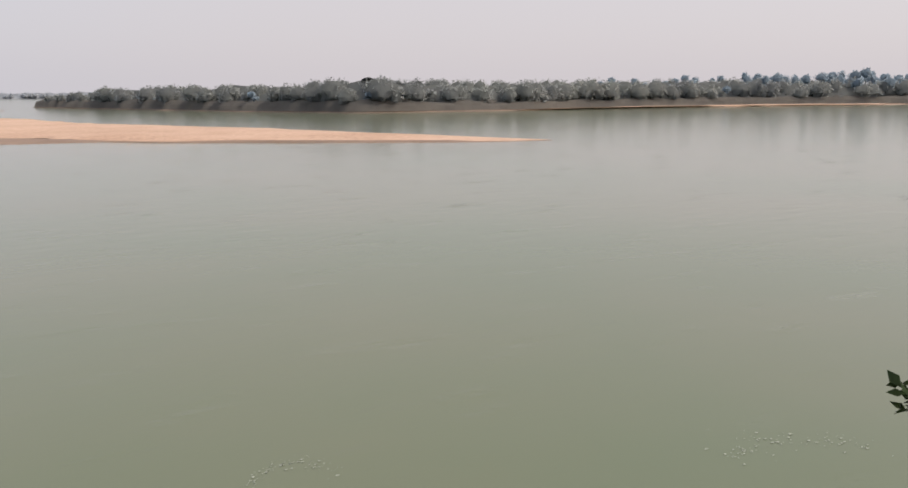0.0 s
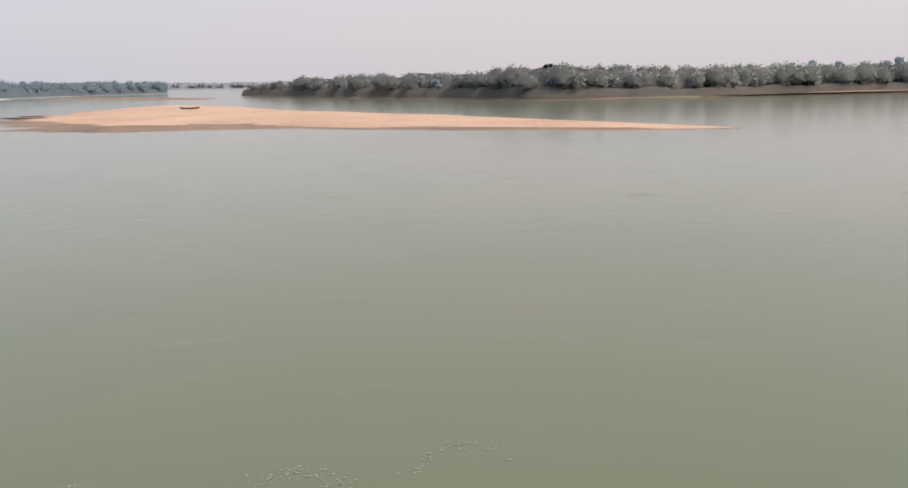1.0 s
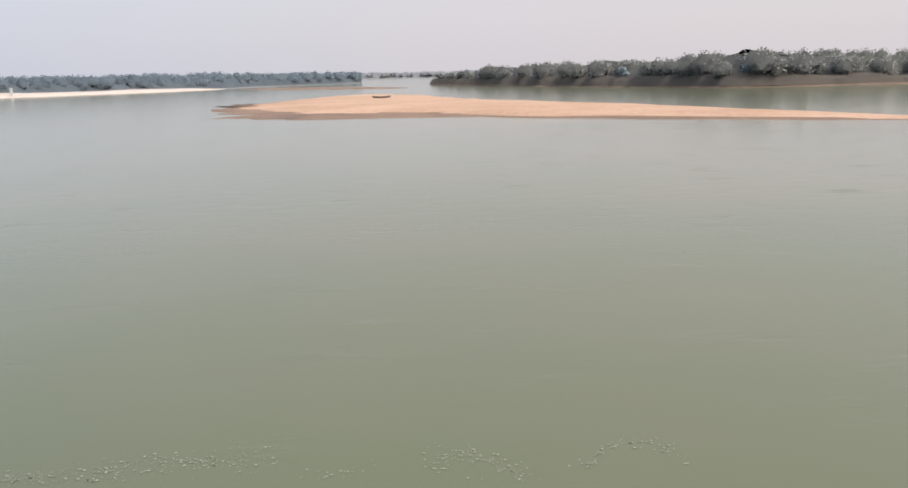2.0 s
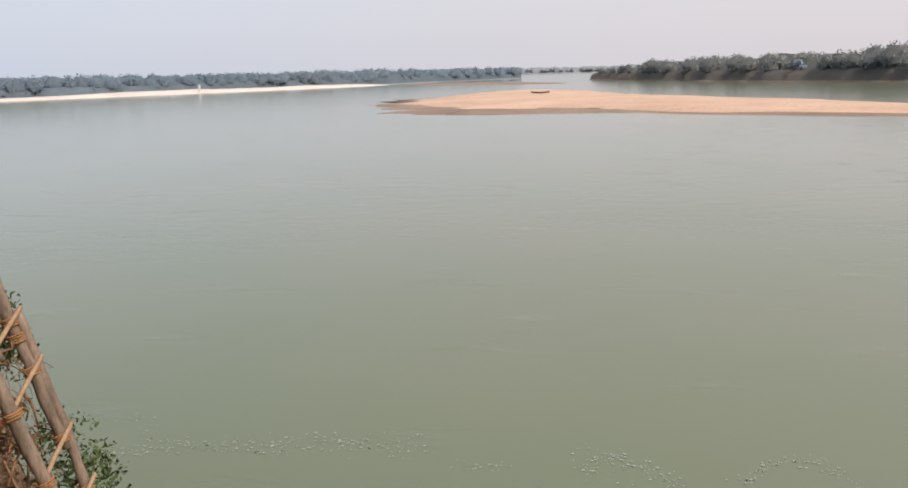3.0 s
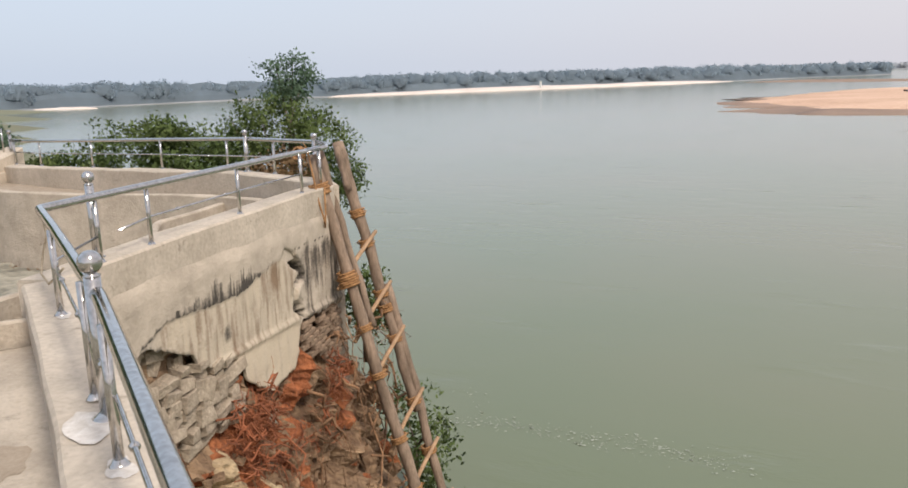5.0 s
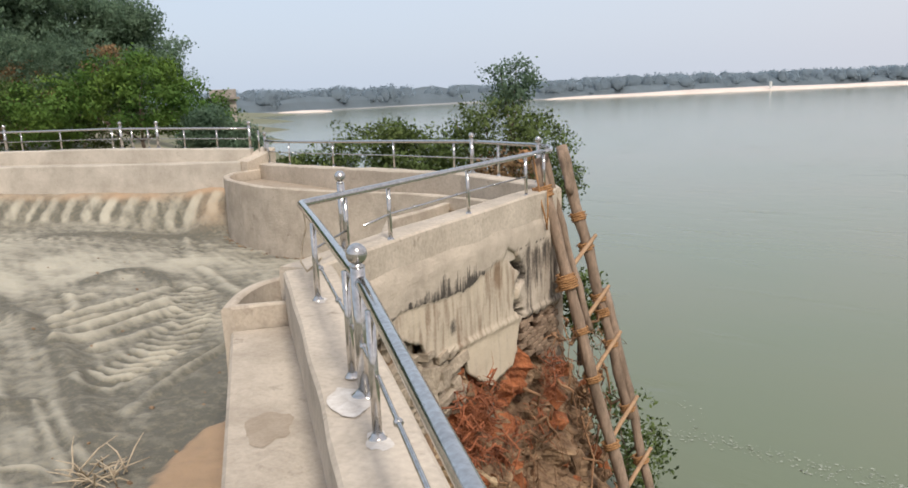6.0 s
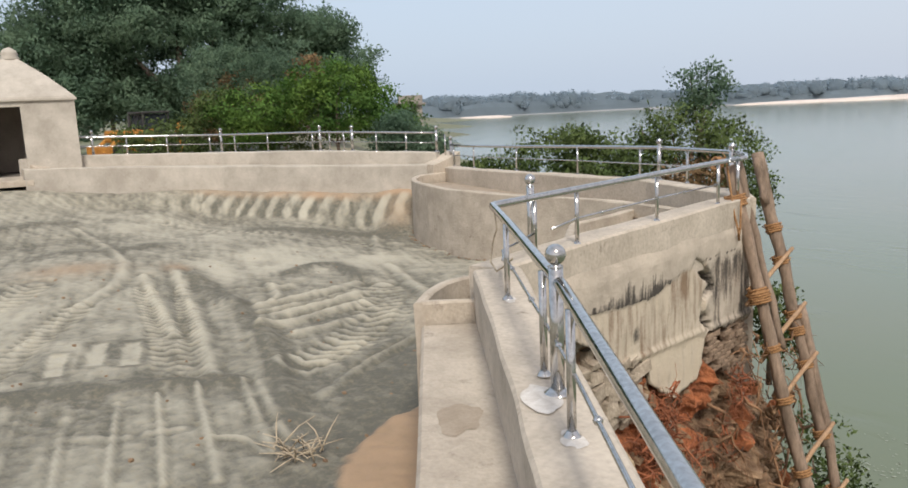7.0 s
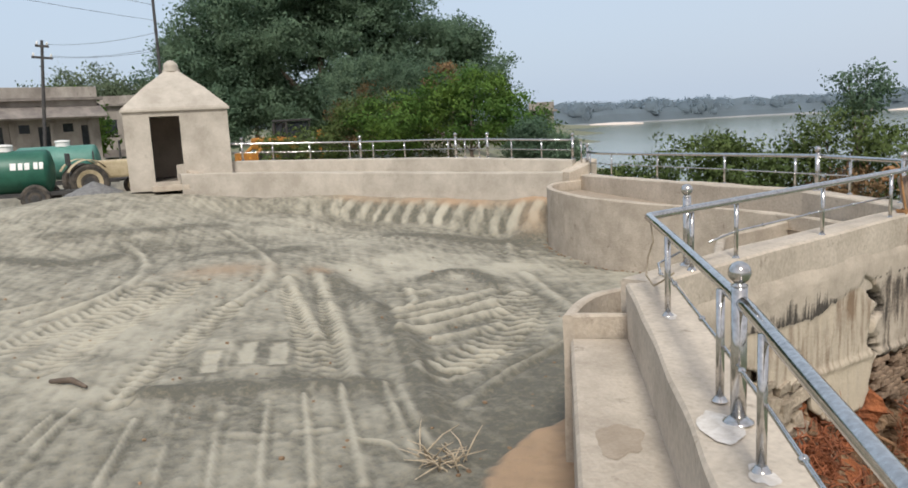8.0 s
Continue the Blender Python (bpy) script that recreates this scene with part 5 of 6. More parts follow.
def soil_cliff():
    """Eroded earth under the wall: a rough face that bulges out towards the river."""
    us, zs = np.arange(-0.1, 8.6, 0.05), np.arange(0.5, -4.6, -0.05)
    bm = bmesh.new()
    grid = []
    for u in us:
        col = []
        for z in zs:
            p = Vector((u, z, 0))
            rough = noise.fractal(p * 1.3, 1.0, 2.0, 5) * 0.34 + noise.fractal(p * 4 + Vector((9, 9, 0)), 0.7, 2.0, 5) * 0.17 + (0.10 - 0.30 * noise.voronoi(p * 3.4 + Vector((0.3 * noise.noise(p * 3), 0.3 * noise.noise(p * 3 + Vector((5, 5, 5))), 0)))[0][0]) + 0.10 * abs(noise.noise(Vector((u * 7, z * 2.2, 3))))
            lean = 0.07 * max(0, 0.2 - z) ** 1.7 + 0.20 * float(smooth_step(u, 3.2, 5.2)) * float(smooth_step(-z, -0.05, 0.6))
            hollow = -0.40 * math.exp(-((u - 4.5) / 0.6) ** 2 - ((z + 1.15) / 0.35) ** 2) - 0.25 * math.exp(-((u - 3.4) / 0.5) ** 2 - ((z + 1.2) / 0.3) ** 2)
            rim = min(plaster_edge(u), -0.15 - 0.25 * u) if u < 2.45 else plaster_edge(u) if u < 4.05 else -0.45 - 0.35 * (u - 4.0)
            free = float(smooth_step(rim - z, -0.08, 0.4))
            o = -0.16 * (1 - free) + free * (lean + rough) + hollow * free
            if u > 5.0:
                o -= (u - 5.0) * 0.5
            col.append(bm.verts.new(face(u, z, o)))
        grid.append(col)
    for i, (a, b) in enumerate(zip(grid, grid[1:])):
        for k in range(len(a) - 1):
            fc = bm.faces.new((a[k], a[k + 1], b[k + 1], b[k]))
            u, z = us[i], zs[k]
            red = 1.0 - ((u - 2.9) / 1.5) ** 2 - ((z + 0.9) / 0.8) ** 2 + 1.3 * noise.fractal(Vector((u, z, 4)) * 2.2, 1, 2, 3)
            pale = 1.0 - ((u - 2.1) / 0.75) ** 2 - ((z + 1.5) / 1.0) ** 2 + 0.9 * noise.fractal(Vector((u, z, 8)) * 2.5, 1, 2, 3)
            fc.material_index = 1 if red > 0.42 else 2 if pale > 0.4 else 0
    bmesh.ops.recalc_face_normals(bm, faces=bm.faces)
    ob = part("earth_cliff", bm, BROWN_SOIL)
    ob.data.materials.append(RED_SOIL)
    ob.data.materials.append(PALE_EARTH)
    return tagged(ob, "crumbling red and brown earth face under the wall", "cliff", kind="structure")


soil_cliff()


def roots(name, mat, n, u_range, z_range, label, seed, length=(0.3, 0.9), lift=0.1, flow=(0.2, -1.0), rad=0.008):
    g = np.random.default_rng(seed)
    bm = bmesh.new()
    for _ in range(n):
        u, z = g.uniform(*u_range), g.uniform(*z_range)
        o = lift + g.uniform(0, 0.15) + 0.07 * max(0, 0.2 - z) ** 1.7 + 0.20 * float(smooth_step(u, 3.2, 5.2))
        ln = g.uniform(*length)
        du, dz = flow[0] + g.normal() * 0.9, flow[1] + g.normal() * 0.6
        pts, rr = [], []
        r0 = rad * g.choice([0.4, 0.6, 0.8, 1.0, 2.4])
        for k in range(5):
            f = k / 4
            pts.append(face(u + du * ln * f + 0.05 * g.normal(), z + dz * ln * f + 0.04 * g.normal(), o + 0.06 * math.sin(3.1 * f) + 0.03 * g.normal() + 0.1 * f * max(0, -dz)))
            rr.append(r0 * (1 - 0.6 * f))
        tube(pts, rr, 5, bm)
    return tagged(part(name, bm, mat, smooth=True), label, "roots", kind="stuff")


roots("hanging_roots", ROOT, 110, (3.4, 6.0), (-1.9, -0.15), "tangle of pale brown roots hanging from the earth face", 21, (0.15, 0.5), 0.08, (0.2, -1.0), 0.011)
roots("red_roots", RED_ROOT, 190, (2.0, 2.9), (-1.25, -0.3), "mat of rust-red roots in the earth face", 22, (0.12, 0.4), 0.0, (0.6, -0.4), 0.006)
roots("red_roots", RED_ROOT, 60, (2.7, 4.0), (-1.5, -0.95), "rust-red roots under the broken plaster", 24, (0.12, 0.4), 0.05, (0.6, -0.4), 0.006)
roots("red_roots", RED_ROOT, 70, (4.0, 4.4), (-0.95, -0.45), "rust-red roots beside the crack", 25, (0.1, 0.3), 0.05, (0.3, -0.6), 0.006)
roots("hanging_roots", ROOT, 70, (1.4, 5.5), (-3.2, -1.0), "roots trailing down the lower earth face", 23, (0.3, 0.8), 0.12)
for k in range(46):
    bm = stone_bm(0.14, 0.10, 0.09, 50 + k * 3.3)
    s = float(rng.uniform(0.6, 2.2))
    u, z = float(rng.uniform(1.2, 5.8)), float(rng.uniform(-2.8, -0.9))
    x, y, zz = face(u, z, 0.02 + 0.07 * (0.2 - z) ** 1.7 + 0.2 * float(smooth_step(u, 3.2, 5.2)))
    ob = tagged(part("earth_clod", bm, BROWN_SOIL if k % 3 else RED_SOIL, smooth=True), "lump of broken earth lodged in the cliff", "clod", "earth clods")
    ob.matrix_basis = pose(x, y, zz, rng.uniform(0, 90), rng.uniform(0, 90), rng.uniform(0, 90)) @ Matrix.Diagonal((s, s, s, 1))


# ---- bamboo-like pole ladder ----
def pole(a, b, r0, r1, parent, off, knots=9, name="pole"):
    a, b = Vector(a), Vector(b)
    pts, rr = [], []
    for k in range(knots * 2 + 1):
        f = k / (knots * 2)
        p = a.lerp(b, f)
        w = Vector((noise.noise((f * 4, a.x, 1)), noise.noise((f * 4, a.y, 5)), 0)) * 0.06
        pts.append(p + w - off)
        rr.append((r0 + (r1 - r0) * f) * (1.14 if k % 2 and 0 < k else 1.0))
    return part(name, tube(pts, rr, 10), WOOD, parent, smooth=True)


def lashing(p, axis_dir, r, parent, off, turns=4):
    """Rope wound round a pole, with loose ends."""
    bm = bmesh.new()
    d = Vector(axis_dir).normalized()
    s = d.orthogonal().normalized()
    u = d.cross(s)
    c = Vector(p) - off
    pts = []
    for k in range(turns * 9 + 1):
        a = k / 9 * 2 * math.pi
        pts.append(c + (s * math.cos(a) + u * math.sin(a)) * (r + 0.018 + 0.008 * math.sin(k * 1.7)) + d * ((k / 9 - turns / 2) * 0.032))
    tube(pts, 0.017, 6, bm)
    for e in range(3):
        a = e * 2.3
        q = c + (s * math.cos(a) + u * math.sin(a)) * r
        tube([q, q + s * 0.06 * math.cos(a * 2) + u * 0.07 + Vector((0, 0, 0.05)), q + Vector((0.10 * math.sin(a), 0.05, 0.10 - 0.07 * e))], [0.014, 0.011, 0.006], 5, bm)
    return part("lashing", bm, ROPE, parent, "orange coir rope lashing", smooth=True)


def ladder():
    o = Vector((-4.7, 9.1, -4.0))
    t = base_at("pole_ladder", o, "rough wooden pole ladder leaning on the parapet corner", "ladder")
    ra, rb = Vector((-6.68, 9.84, 2.10)), Vector((-4.66, 9.41, -3.75))
    la, lb = Vector((-6.33, 8.68, 2.02)), Vector((-4.62, 8.75, -3.7))
    pole(ra, ra.lerp(rb, 0.68), 0.085, 0.07, t, o)
    pole(ra.lerp(rb, 0.36) + Vector((0.10, 0.08, 0)), rb, 0.06, 0.065, t, o)
    pole(la, lb, 0.072, 0.082, t, o)
    pole(la + Vector((-0.10, 0.34, 0.06)), la.lerp(lb, 0.42) + Vector((0.05, 0.16, 0)), 0.05, 0.045, t, o, 6)
    pole(ra + Vector((0.08, -0.12, -0.05)), ra.lerp(rb, 0.12) + Vector((0.03, -0.10, 0)), 0.05, 0.045, t, o, 3)
    for z in (0.60, -0.14, -0.80, -1.72, -2.45, -3.2):
        fr = (ra.z - z) / (ra.z - rb.z)
        r = ra.lerp(rb, fr)
        fl = (la.z - (z - 0.22)) / (la.z - lb.z)
        l = la.lerp(lb, fl)
        d = (r - l).normalized()
        part("rung", tube([l - Vector((0.11, 0.08, 0.20)) - o, l.lerp(r, 0.5) + Vector((0, 0, 0.015)) - o, r + Vector((0.12, 0.08, 0.18)) - o], [0.028, 0.032, 0.027], 8), RUNG, t, "pale peeled wooden rung", smooth=True)
        lashing(r, rb - ra, 0.085, t, o)
        lashing(l, lb - la, 0.085, t, o, 3)
    for f in (0.18, 0.42):
        lashing(ra.lerp(rb, f), rb - ra, 0.085, t, o, 4)
    for f in (0.08, 0.30):
        lashing(la.lerp(lb, f), lb - la, 0.11, t, o, 5)
    lashing(la + Vector((0.05, -0.3, 0.06)), (0, 1, 0), 0.06, t, o, 3)
    part("rope_tail", tube([Vector(p) - o for p in ((-6.22, 8.5, 2.1), (-6.1, 8.42, 1.8), (-6.02, 8.4, 1.45), (-5.96, 8.42, 1.2), (-5.98, 8.46, 1.08), (-5.99, 8.5, 1.3), (-6.0, 8.52, 1.6))], 0.013, 6), ROPE, t, "loose hanging loop of rope", smooth=True)


ladder()


# ---- hut ----
def hut():
    gz = 1.33
    t = base_at("hut", (-25.15, 2.68, gz), "small square concrete hut with a pyramid roof and open doorway", "hut", turn=83)
    w, d, h, th = 2.82, 2.6, 2.22, 0.16
    dl, dr, top, sill = -0.72, 0.08, 2.08, 0.24
    f = -d / 2
    bm = box((dl + w / 2, th, h), ((dl - w / 2) / 2, f + th / 2, h / 2))
    box((w / 2 - dr, th, h), ((dr + w / 2) / 2, f + th / 2, h / 2), bm=bm)
    box((dr - dl, th, h - top), ((dl + dr) / 2, f + th / 2, (h + top) / 2), bm=bm)
    box((dr - dl, th, sill), ((dl + dr) / 2, f + th / 2, sill / 2), bm=bm)
    part("front_wall", bm, HUT_RENDER, t)
    part("side_wall", box((th, d - 2 * th, h), (-w / 2 + th / 2, 0, h / 2)), HUT_RENDER, t)
    part("side_wall", box((th, d - 2 * th, h), (w / 2 - th / 2, 0, h / 2)), HUT_RENDER, t)
    part("back_wall", box((w, th, h), (0, d / 2 - th / 2, h / 2)), HUT_RENDER, t)
    part("floor_slab", box((w - 2 * th, d - 2 * th, sill), (0, 0, sill / 2)), INSIDE, t)
    part("step", box((1.0, 0.4, 0.16), (-0.32, f - 0.2, 0.07), 0.02), CONCRETE, t)
    part("eave_slab", box((w + 0.13, d + 0.13, 0.07), (0, 0, h + 0.035), 0.012), HUT_RENDER, t)
    bm = bmesh.new()
    e, r = 0.03, 0.16
    rings = [[bm.verts.new((sx * s, sy * s * (d / w if s > 0.3 else 1), z)) for sx, sy in ((-1, -1), (1, -1), (1, 1), (-1, 1))] for s, z in ((w / 2 + e, h + 0.07), (w / 2 + e - 0.02, h + 0.12), (0.85, h + 0.66), (r, h + 1.20))]
    for a, b in zip(rings, rings[1:]):
        for k in range(4):
            bm.faces.new((a[k], a[(k + 1) % 4], b[(k + 1) % 4], b[k]))
    bm.faces.new(rings[-1])
    part("roof", bm, HUT_RENDER, t)
    part("finial", lathe([(0.24, 0), (0.26, 0.04), (0.2, 0.12), (0.22, 0.16), (0.18, 0.26), (0.08, 0.33), (0.01, 0.35)], 20, m=Matrix.Translation((0, 0, h + 1.15))), HUT_RENDER, t, smooth=True)
    return t


hut()


# ---- vehicles ----
def wheel(parent, x, y, z, r, w, rim_mat, name="wheel"):
    """A wheel that rolls along local x; its tyre has lugs."""
    m = Matrix.Translation((x, y, z)) @ pose(0, 0, 0, 90)
    ob = part(name, lathe([(r * 0.28, -w * 0.52), (r * 0.30, -w * 0.3), (r * 0.30, w * 0.3), (r * 0.28, w * 0.52)], 14, m=m), DARK, parent)
    bm = lathe([(r * 0.58, -w * 0.4), (r * 0.85, -w * 0.5), (r * 0.97, -w * 0.38), (r, 0), (r * 0.97, w * 0.38), (r * 0.85, w * 0.5), (r * 0.58, w * 0.4)], 28, m=m)
    part("tyre", bm, TYRE, ob)
    part("rim", lathe([(r * 0.68, -w * 0.36), (r * 0.66, -w * 0.52), (r * 0.3, -w * 0.3), (r * 0.3, w * 0.3), (r * 0.66, w * 0.52), (r * 0.68, w * 0.36)], 24, m=m), rim_mat, ob)
    return ob


def tanker(place, turn, paint, label, bars=True, length=2.9, r=0.70):
    t = base_at("water_tanker", place, label, "tanker", "water tankers", turn)
    m = Matrix.Translation((0, 0, 1.28)) @ pose(0, 0, 0, 0, 90)
    prof = [(0.05, -length / 2 - 0.12), (r * 0.6, -length / 2 - 0.08), (r * 0.95, -length / 2), (r, -length / 2 + 0.06), (r, length / 2 - 0.06), (r * 0.95, length / 2), (r * 0.6, length / 2 + 0.08), (0.05, length / 2 + 0.12)]
    tank = part("tank", lathe(prof, 32, m=m), paint, t, smooth=True)
    part("manhole", lathe([(0.24, 0), (0.24, 0.16), (0.27, 0.17), (0.25, 0.22), (0.02, 0.24)], 18, m=Matrix.Translation((0.2, 0, 1.28 + r - 0.03))), WHITE_PAINT, tank)
    for y in (-0.32, 0.32):
        part("frame_rail", box((length + 1.0, 0.09, 0.13), (0.3, y, 0.56), 0.01), DARK, t)
    part("drawbar", tube([(length / 2 + 0.7, 0.3, 0.6), (length / 2 + 1.4, 0, 0.55), (length / 2 + 0.7, -0.3, 0.6)], 0.05, 8), DARK, t)
    for x in (-0.9, 1.2):
        part("saddle", box((0.12, 1.1, 0.3), (x, 0, 0.76), 0.01), DARK, t)
        part("axle", tube([(x - 0.1, -0.75, 0.45), (x - 0.1, 0.75, 0.45)], 0.05, 8), DARK, t)
        for y in (-0.72, 0.72):
            wheel(t, x - 0.1, y, 0.45, 0.45, 0.2, DARK)
    if bars:
        for k, (dx, w) in enumerate(((0.55, 0.17), (0.76, 0.13), (0.95, 0.15), (1.2, 0.12), (1.36, 0.12))):
            bm = bmesh.new()
            g = [[bm.verts.new((dx + sx * w / 2, -math.sqrt((r + 0.006) ** 2 - h * h), 1.28 + h)) for h in (0.10, 0.17, 0.24, 0.31)] for sx in (-1, 1)]
            for a in range(3):
                bm.faces.new((g[0][a], g[1][a], g[1][a + 1], g[0][a + 1]))
            part("marking", bm, WHITE_PAINT, tank, "white painted bar")
        bm = bmesh.new()
        ring = [bm.verts.new((-0.55 + 0.26 * math.cos(q), -math.sqrt((r + 0.006) ** 2 - (0.22 * math.sin(q)) ** 2), 1.28 + 0.22 * math.sin(q))) for q in [2 * math.pi * k / 20 for k in range(20)]]
        bm.faces.new(ring)
        part("emblem", bm, WHITE_PAINT, tank, "round white painted disc")
    return t


def tractor(place, turn):
    t = base_at("tractor", place, "dusty cream tractor with pale mudguards beside the tankers", "tractor", turn=turn)
    part("engine_hood", box((1.5, 0.6, 0.62), (1.15, 0, 1.02), 0.08), CREAM_PAINT, t)
    part("grille", box((0.06, 0.5, 0.5), (1.93, 0, 1.0), 0.01), DARK, t)
    part("gearbox", box((1.1, 0.5, 0.5), (0.1, 0, 0.75), 0.05), DARK, t)
    part("seat", box((0.45, 0.5, 0.1), (-0.25, 0, 1.22), 0.04), DARK, t)
    part("seat_back", box((0.09, 0.5, 0.4), (-0.48, 0, 1.45), 0.03), DARK, t)
    part("steering_wheel", tube([(0.35 + 0.03 * math.cos(a), 0.2 * math.cos(a), 1.5 + 0.18 * math.sin(a)) for a in [2 * math.pi * k / 16 for k in range(17)]], 0.018, 6), DARK, t)
    part("exhaust", tube([(1.3, 0.2, 1.3), (1.3, 0.2, 2.0)], 0.035, 8), DARK, t)
    for y in (-0.62, 0.62):
        wheel(t, 0, y, 0.64, 0.64, 0.34, CREAM_PAINT)
        wheel(t, 1.75, y * 0.95, 0.36, 0.36, 0.2, CREAM_PAINT)
        arc = [(-0.72 * math.cos(a), y * 1.05, 0.66 + 0.74 * math.sin(a)) for a in np.linspace(0.5, 2.5, 9)]
        bm = bmesh.new()
        v = [[bm.verts.new((p[0], p[1] + s, p[2] + q)) for s, q in ((-0.2, 0), (0.2, 0), (0.2, 0.025), (-0.2, 0.025))] for p in arc]
        for a, b in zip(v, v[1:]):
            for k in range(4):
                bm.faces.new((a[k], a[(k + 1) % 4], b[(k + 1) % 4], b[k]))
        part("mudguard", bm, CREAM_PAINT, t)
    return t


def backhoe(place, turn):
    t = base_at("backhoe_loader", place, "orange-yellow backhoe loader with a dark cab parked under the big tree", "loader", turn=turn)
    part("chassis", box((3.2, 0.9, 0.5), (0, 0, 0.75), 0.05), DARK, t)
    part("hood", box((1.35, 0.85, 0.55), (1.0, 0, 1.3), 0.12), YELLOW_PAINT, t)
    cab = part("cab", box((1.3, 1.25, 0.35), (-0.35, 0, 1.15), 0.05), YELLOW_PAINT, t)
    for x in (-0.95, 0.28):
        for y in (-0.58, 0.58):
            part("pillar", box((0.07, 0.07, 1.0), (x, y, 1.77)), DARK, cab)
    part("cab_roof", box((1.4, 1.3, 0.10), (-0.34, 0, 2.3), 0.04), DARK, cab)
    part("window", box((1.1, 1.1, 0.9), (-0.34, 0, 1.78)), GLASS_DARK, cab)
    part("exhaust", tube([(0.8, 0.25, 1.5), (0.8, 0.25, 2.2)], 0.04, 8), DARK, t)
    for y in (-0.72, 0.72):
        wheel(t, -0.95, y, 0.7, 0.7, 0.4, YELLOW_PAINT)
        wheel(t, 1.15, y, 0.48, 0.48, 0.3, YELLOW_PAINT)
        part("loader_arm", tube([(-0.2, y * 0.7, 1.5), (1.3, y * 0.7, 1.35), (2.2, y * 0.7, 0.6)], 0.09, 6), YELLOW_PAINT, t)
    bm = bmesh.new()
    prof = [(2.1, 0.9), (2.05, 0.35), (2.25, 0.15), (2.9, 0.12), (2.9, 0.17), (2.35, 0.24), (2.2, 0.4), (2.2, 0.88)]
    a, b = [bm.verts.new((x, -1.05, z)) for x, z in prof], [bm.verts.new((x, 1.05, z)) for x, z in prof]
    for k in range(8):
        bm.faces.new((a[k], a[(k + 1) % 8], b[(k + 1) % 8], b[k]))
    bm.faces.new(a[::-1])
    bm.faces.new(b)
    part("bucket", bm, YELLOW_PAINT, t)
    part("boom", tube([(-1.6, 0, 0.9), (-1.7, 0, 1.4), (-1.85, 0, 1.75)], 0.11, 6), YELLOW_PAINT, t)
    part("dipper", tube([(-1.85, 0, 1.75), (-2.2, 0, 1.15)], 0.1, 6), YELLOW_PAINT, t)
    part("digging_bucket", box((0.5, 0.6, 0.5), (-2.2, 0, 0.95), 0.1), DARK, t)
    return t


tanker((-29.2, -2.3, ground_z(-29.2, -2.3)), 78, GREEN_PAINT, "dark green cylindrical water tanker trailer with white marks")
tanker((-32.5, -0.6, ground_z(-32.5, -0.6)), 75, TEAL_PAINT, "faded green water tanker trailer standing behind the tractor", False, 2.6, 0.62)
tractor((-30.4, 0.15, ground_z(-30.4, 0.15)), 100)
backhoe((-37.6, 9.2, ground_z(-37.6, 9.2) - 0.05), -75)


# ---- houses, poles, wires ----
def house(place, turn, w, d, h, label, wins, door_at=None, name="house"):
    t = base_at(name, place, label, "house", "weathered houses", turn)
    bm = box((w, d, h), (0, 0, h / 2))
    part("wall", bm, HOUSE, t)
    part("roof", box((w + 0.5, d + 0.6, 0.16), (0, 0, h + 0.08), 0.02), ROOFING, t)
    part("parapet", box((w + 0.1, 0.15, 0.55), (0, -d / 2 + 0.1, h + 0.43), 0.02), HOUSE, t)
    if h > 3.5:
        part("lean_to_roof", box((w + 0.3, 1.5, 0.08), (0, -d / 2 - 0.45, 3.35), rot=Matrix.Rotation(radians(28), 4, "X")), ROOFING, t, "grey sloping lean-to roof")
        for x in np.arange(-w / 2 + 0.4, w / 2, 1.9):
            part("pier", box((0.22, 0.16, 2.8), (x, -d / 2 - 0.07, 1.4), 0.02), HOUSE, t)
    part("plinth", box((w + 0.1, d + 0.1, 0.5), (0, 0, 0.2), 0.02), ROOFING, t)
    for x, z, ww, hh in wins:
        win = part("window", box((ww, 0.06, hh), (x, -d / 2 - 0.005, z)), GLASS_DARK, t)
        part("frame", box((ww + 0.16, 0.05, 0.09), (x, -d / 2 - 0.03, z + hh / 2 + 0.04)), HOUSE, win)
        part("sill", box((ww + 0.2, 0.14, 0.07), (x, -d / 2 - 0.06, z - hh / 2 - 0.03)), HOUSE, win)
    return t


house((-47.7, -7.9, 0.9), 105, 18, 6, 3.9, "long stained grey house with dark window openings", [(2.6, 2.4, 0.9, 0.6), (3.9, 2.0, 0.8, 1.3), (5.3, 2.5, 0.5, 0.45), (6.3, 2.0, 0.7, 1.2), (7.4, 2.5, 0.5, 0.45), (8.3, 1.9, 0.5, 1.4), (-1.0, 2.4, 0.9, 0.8)])
house((-62, 6.0, 1.4), 75, 9, 6, 3.4, "low stained house with a dark roof edge", [(-2.5, 2.0, 0.9, 1.0), (1.0, 2.0, 0.9, 1.0)])
house((-50, 31.5, 0.3), 60, 1.7, 2.0, 2.7, "small white building half hidden by bushes", [(0, 2.0, 0.8, 0.9)])


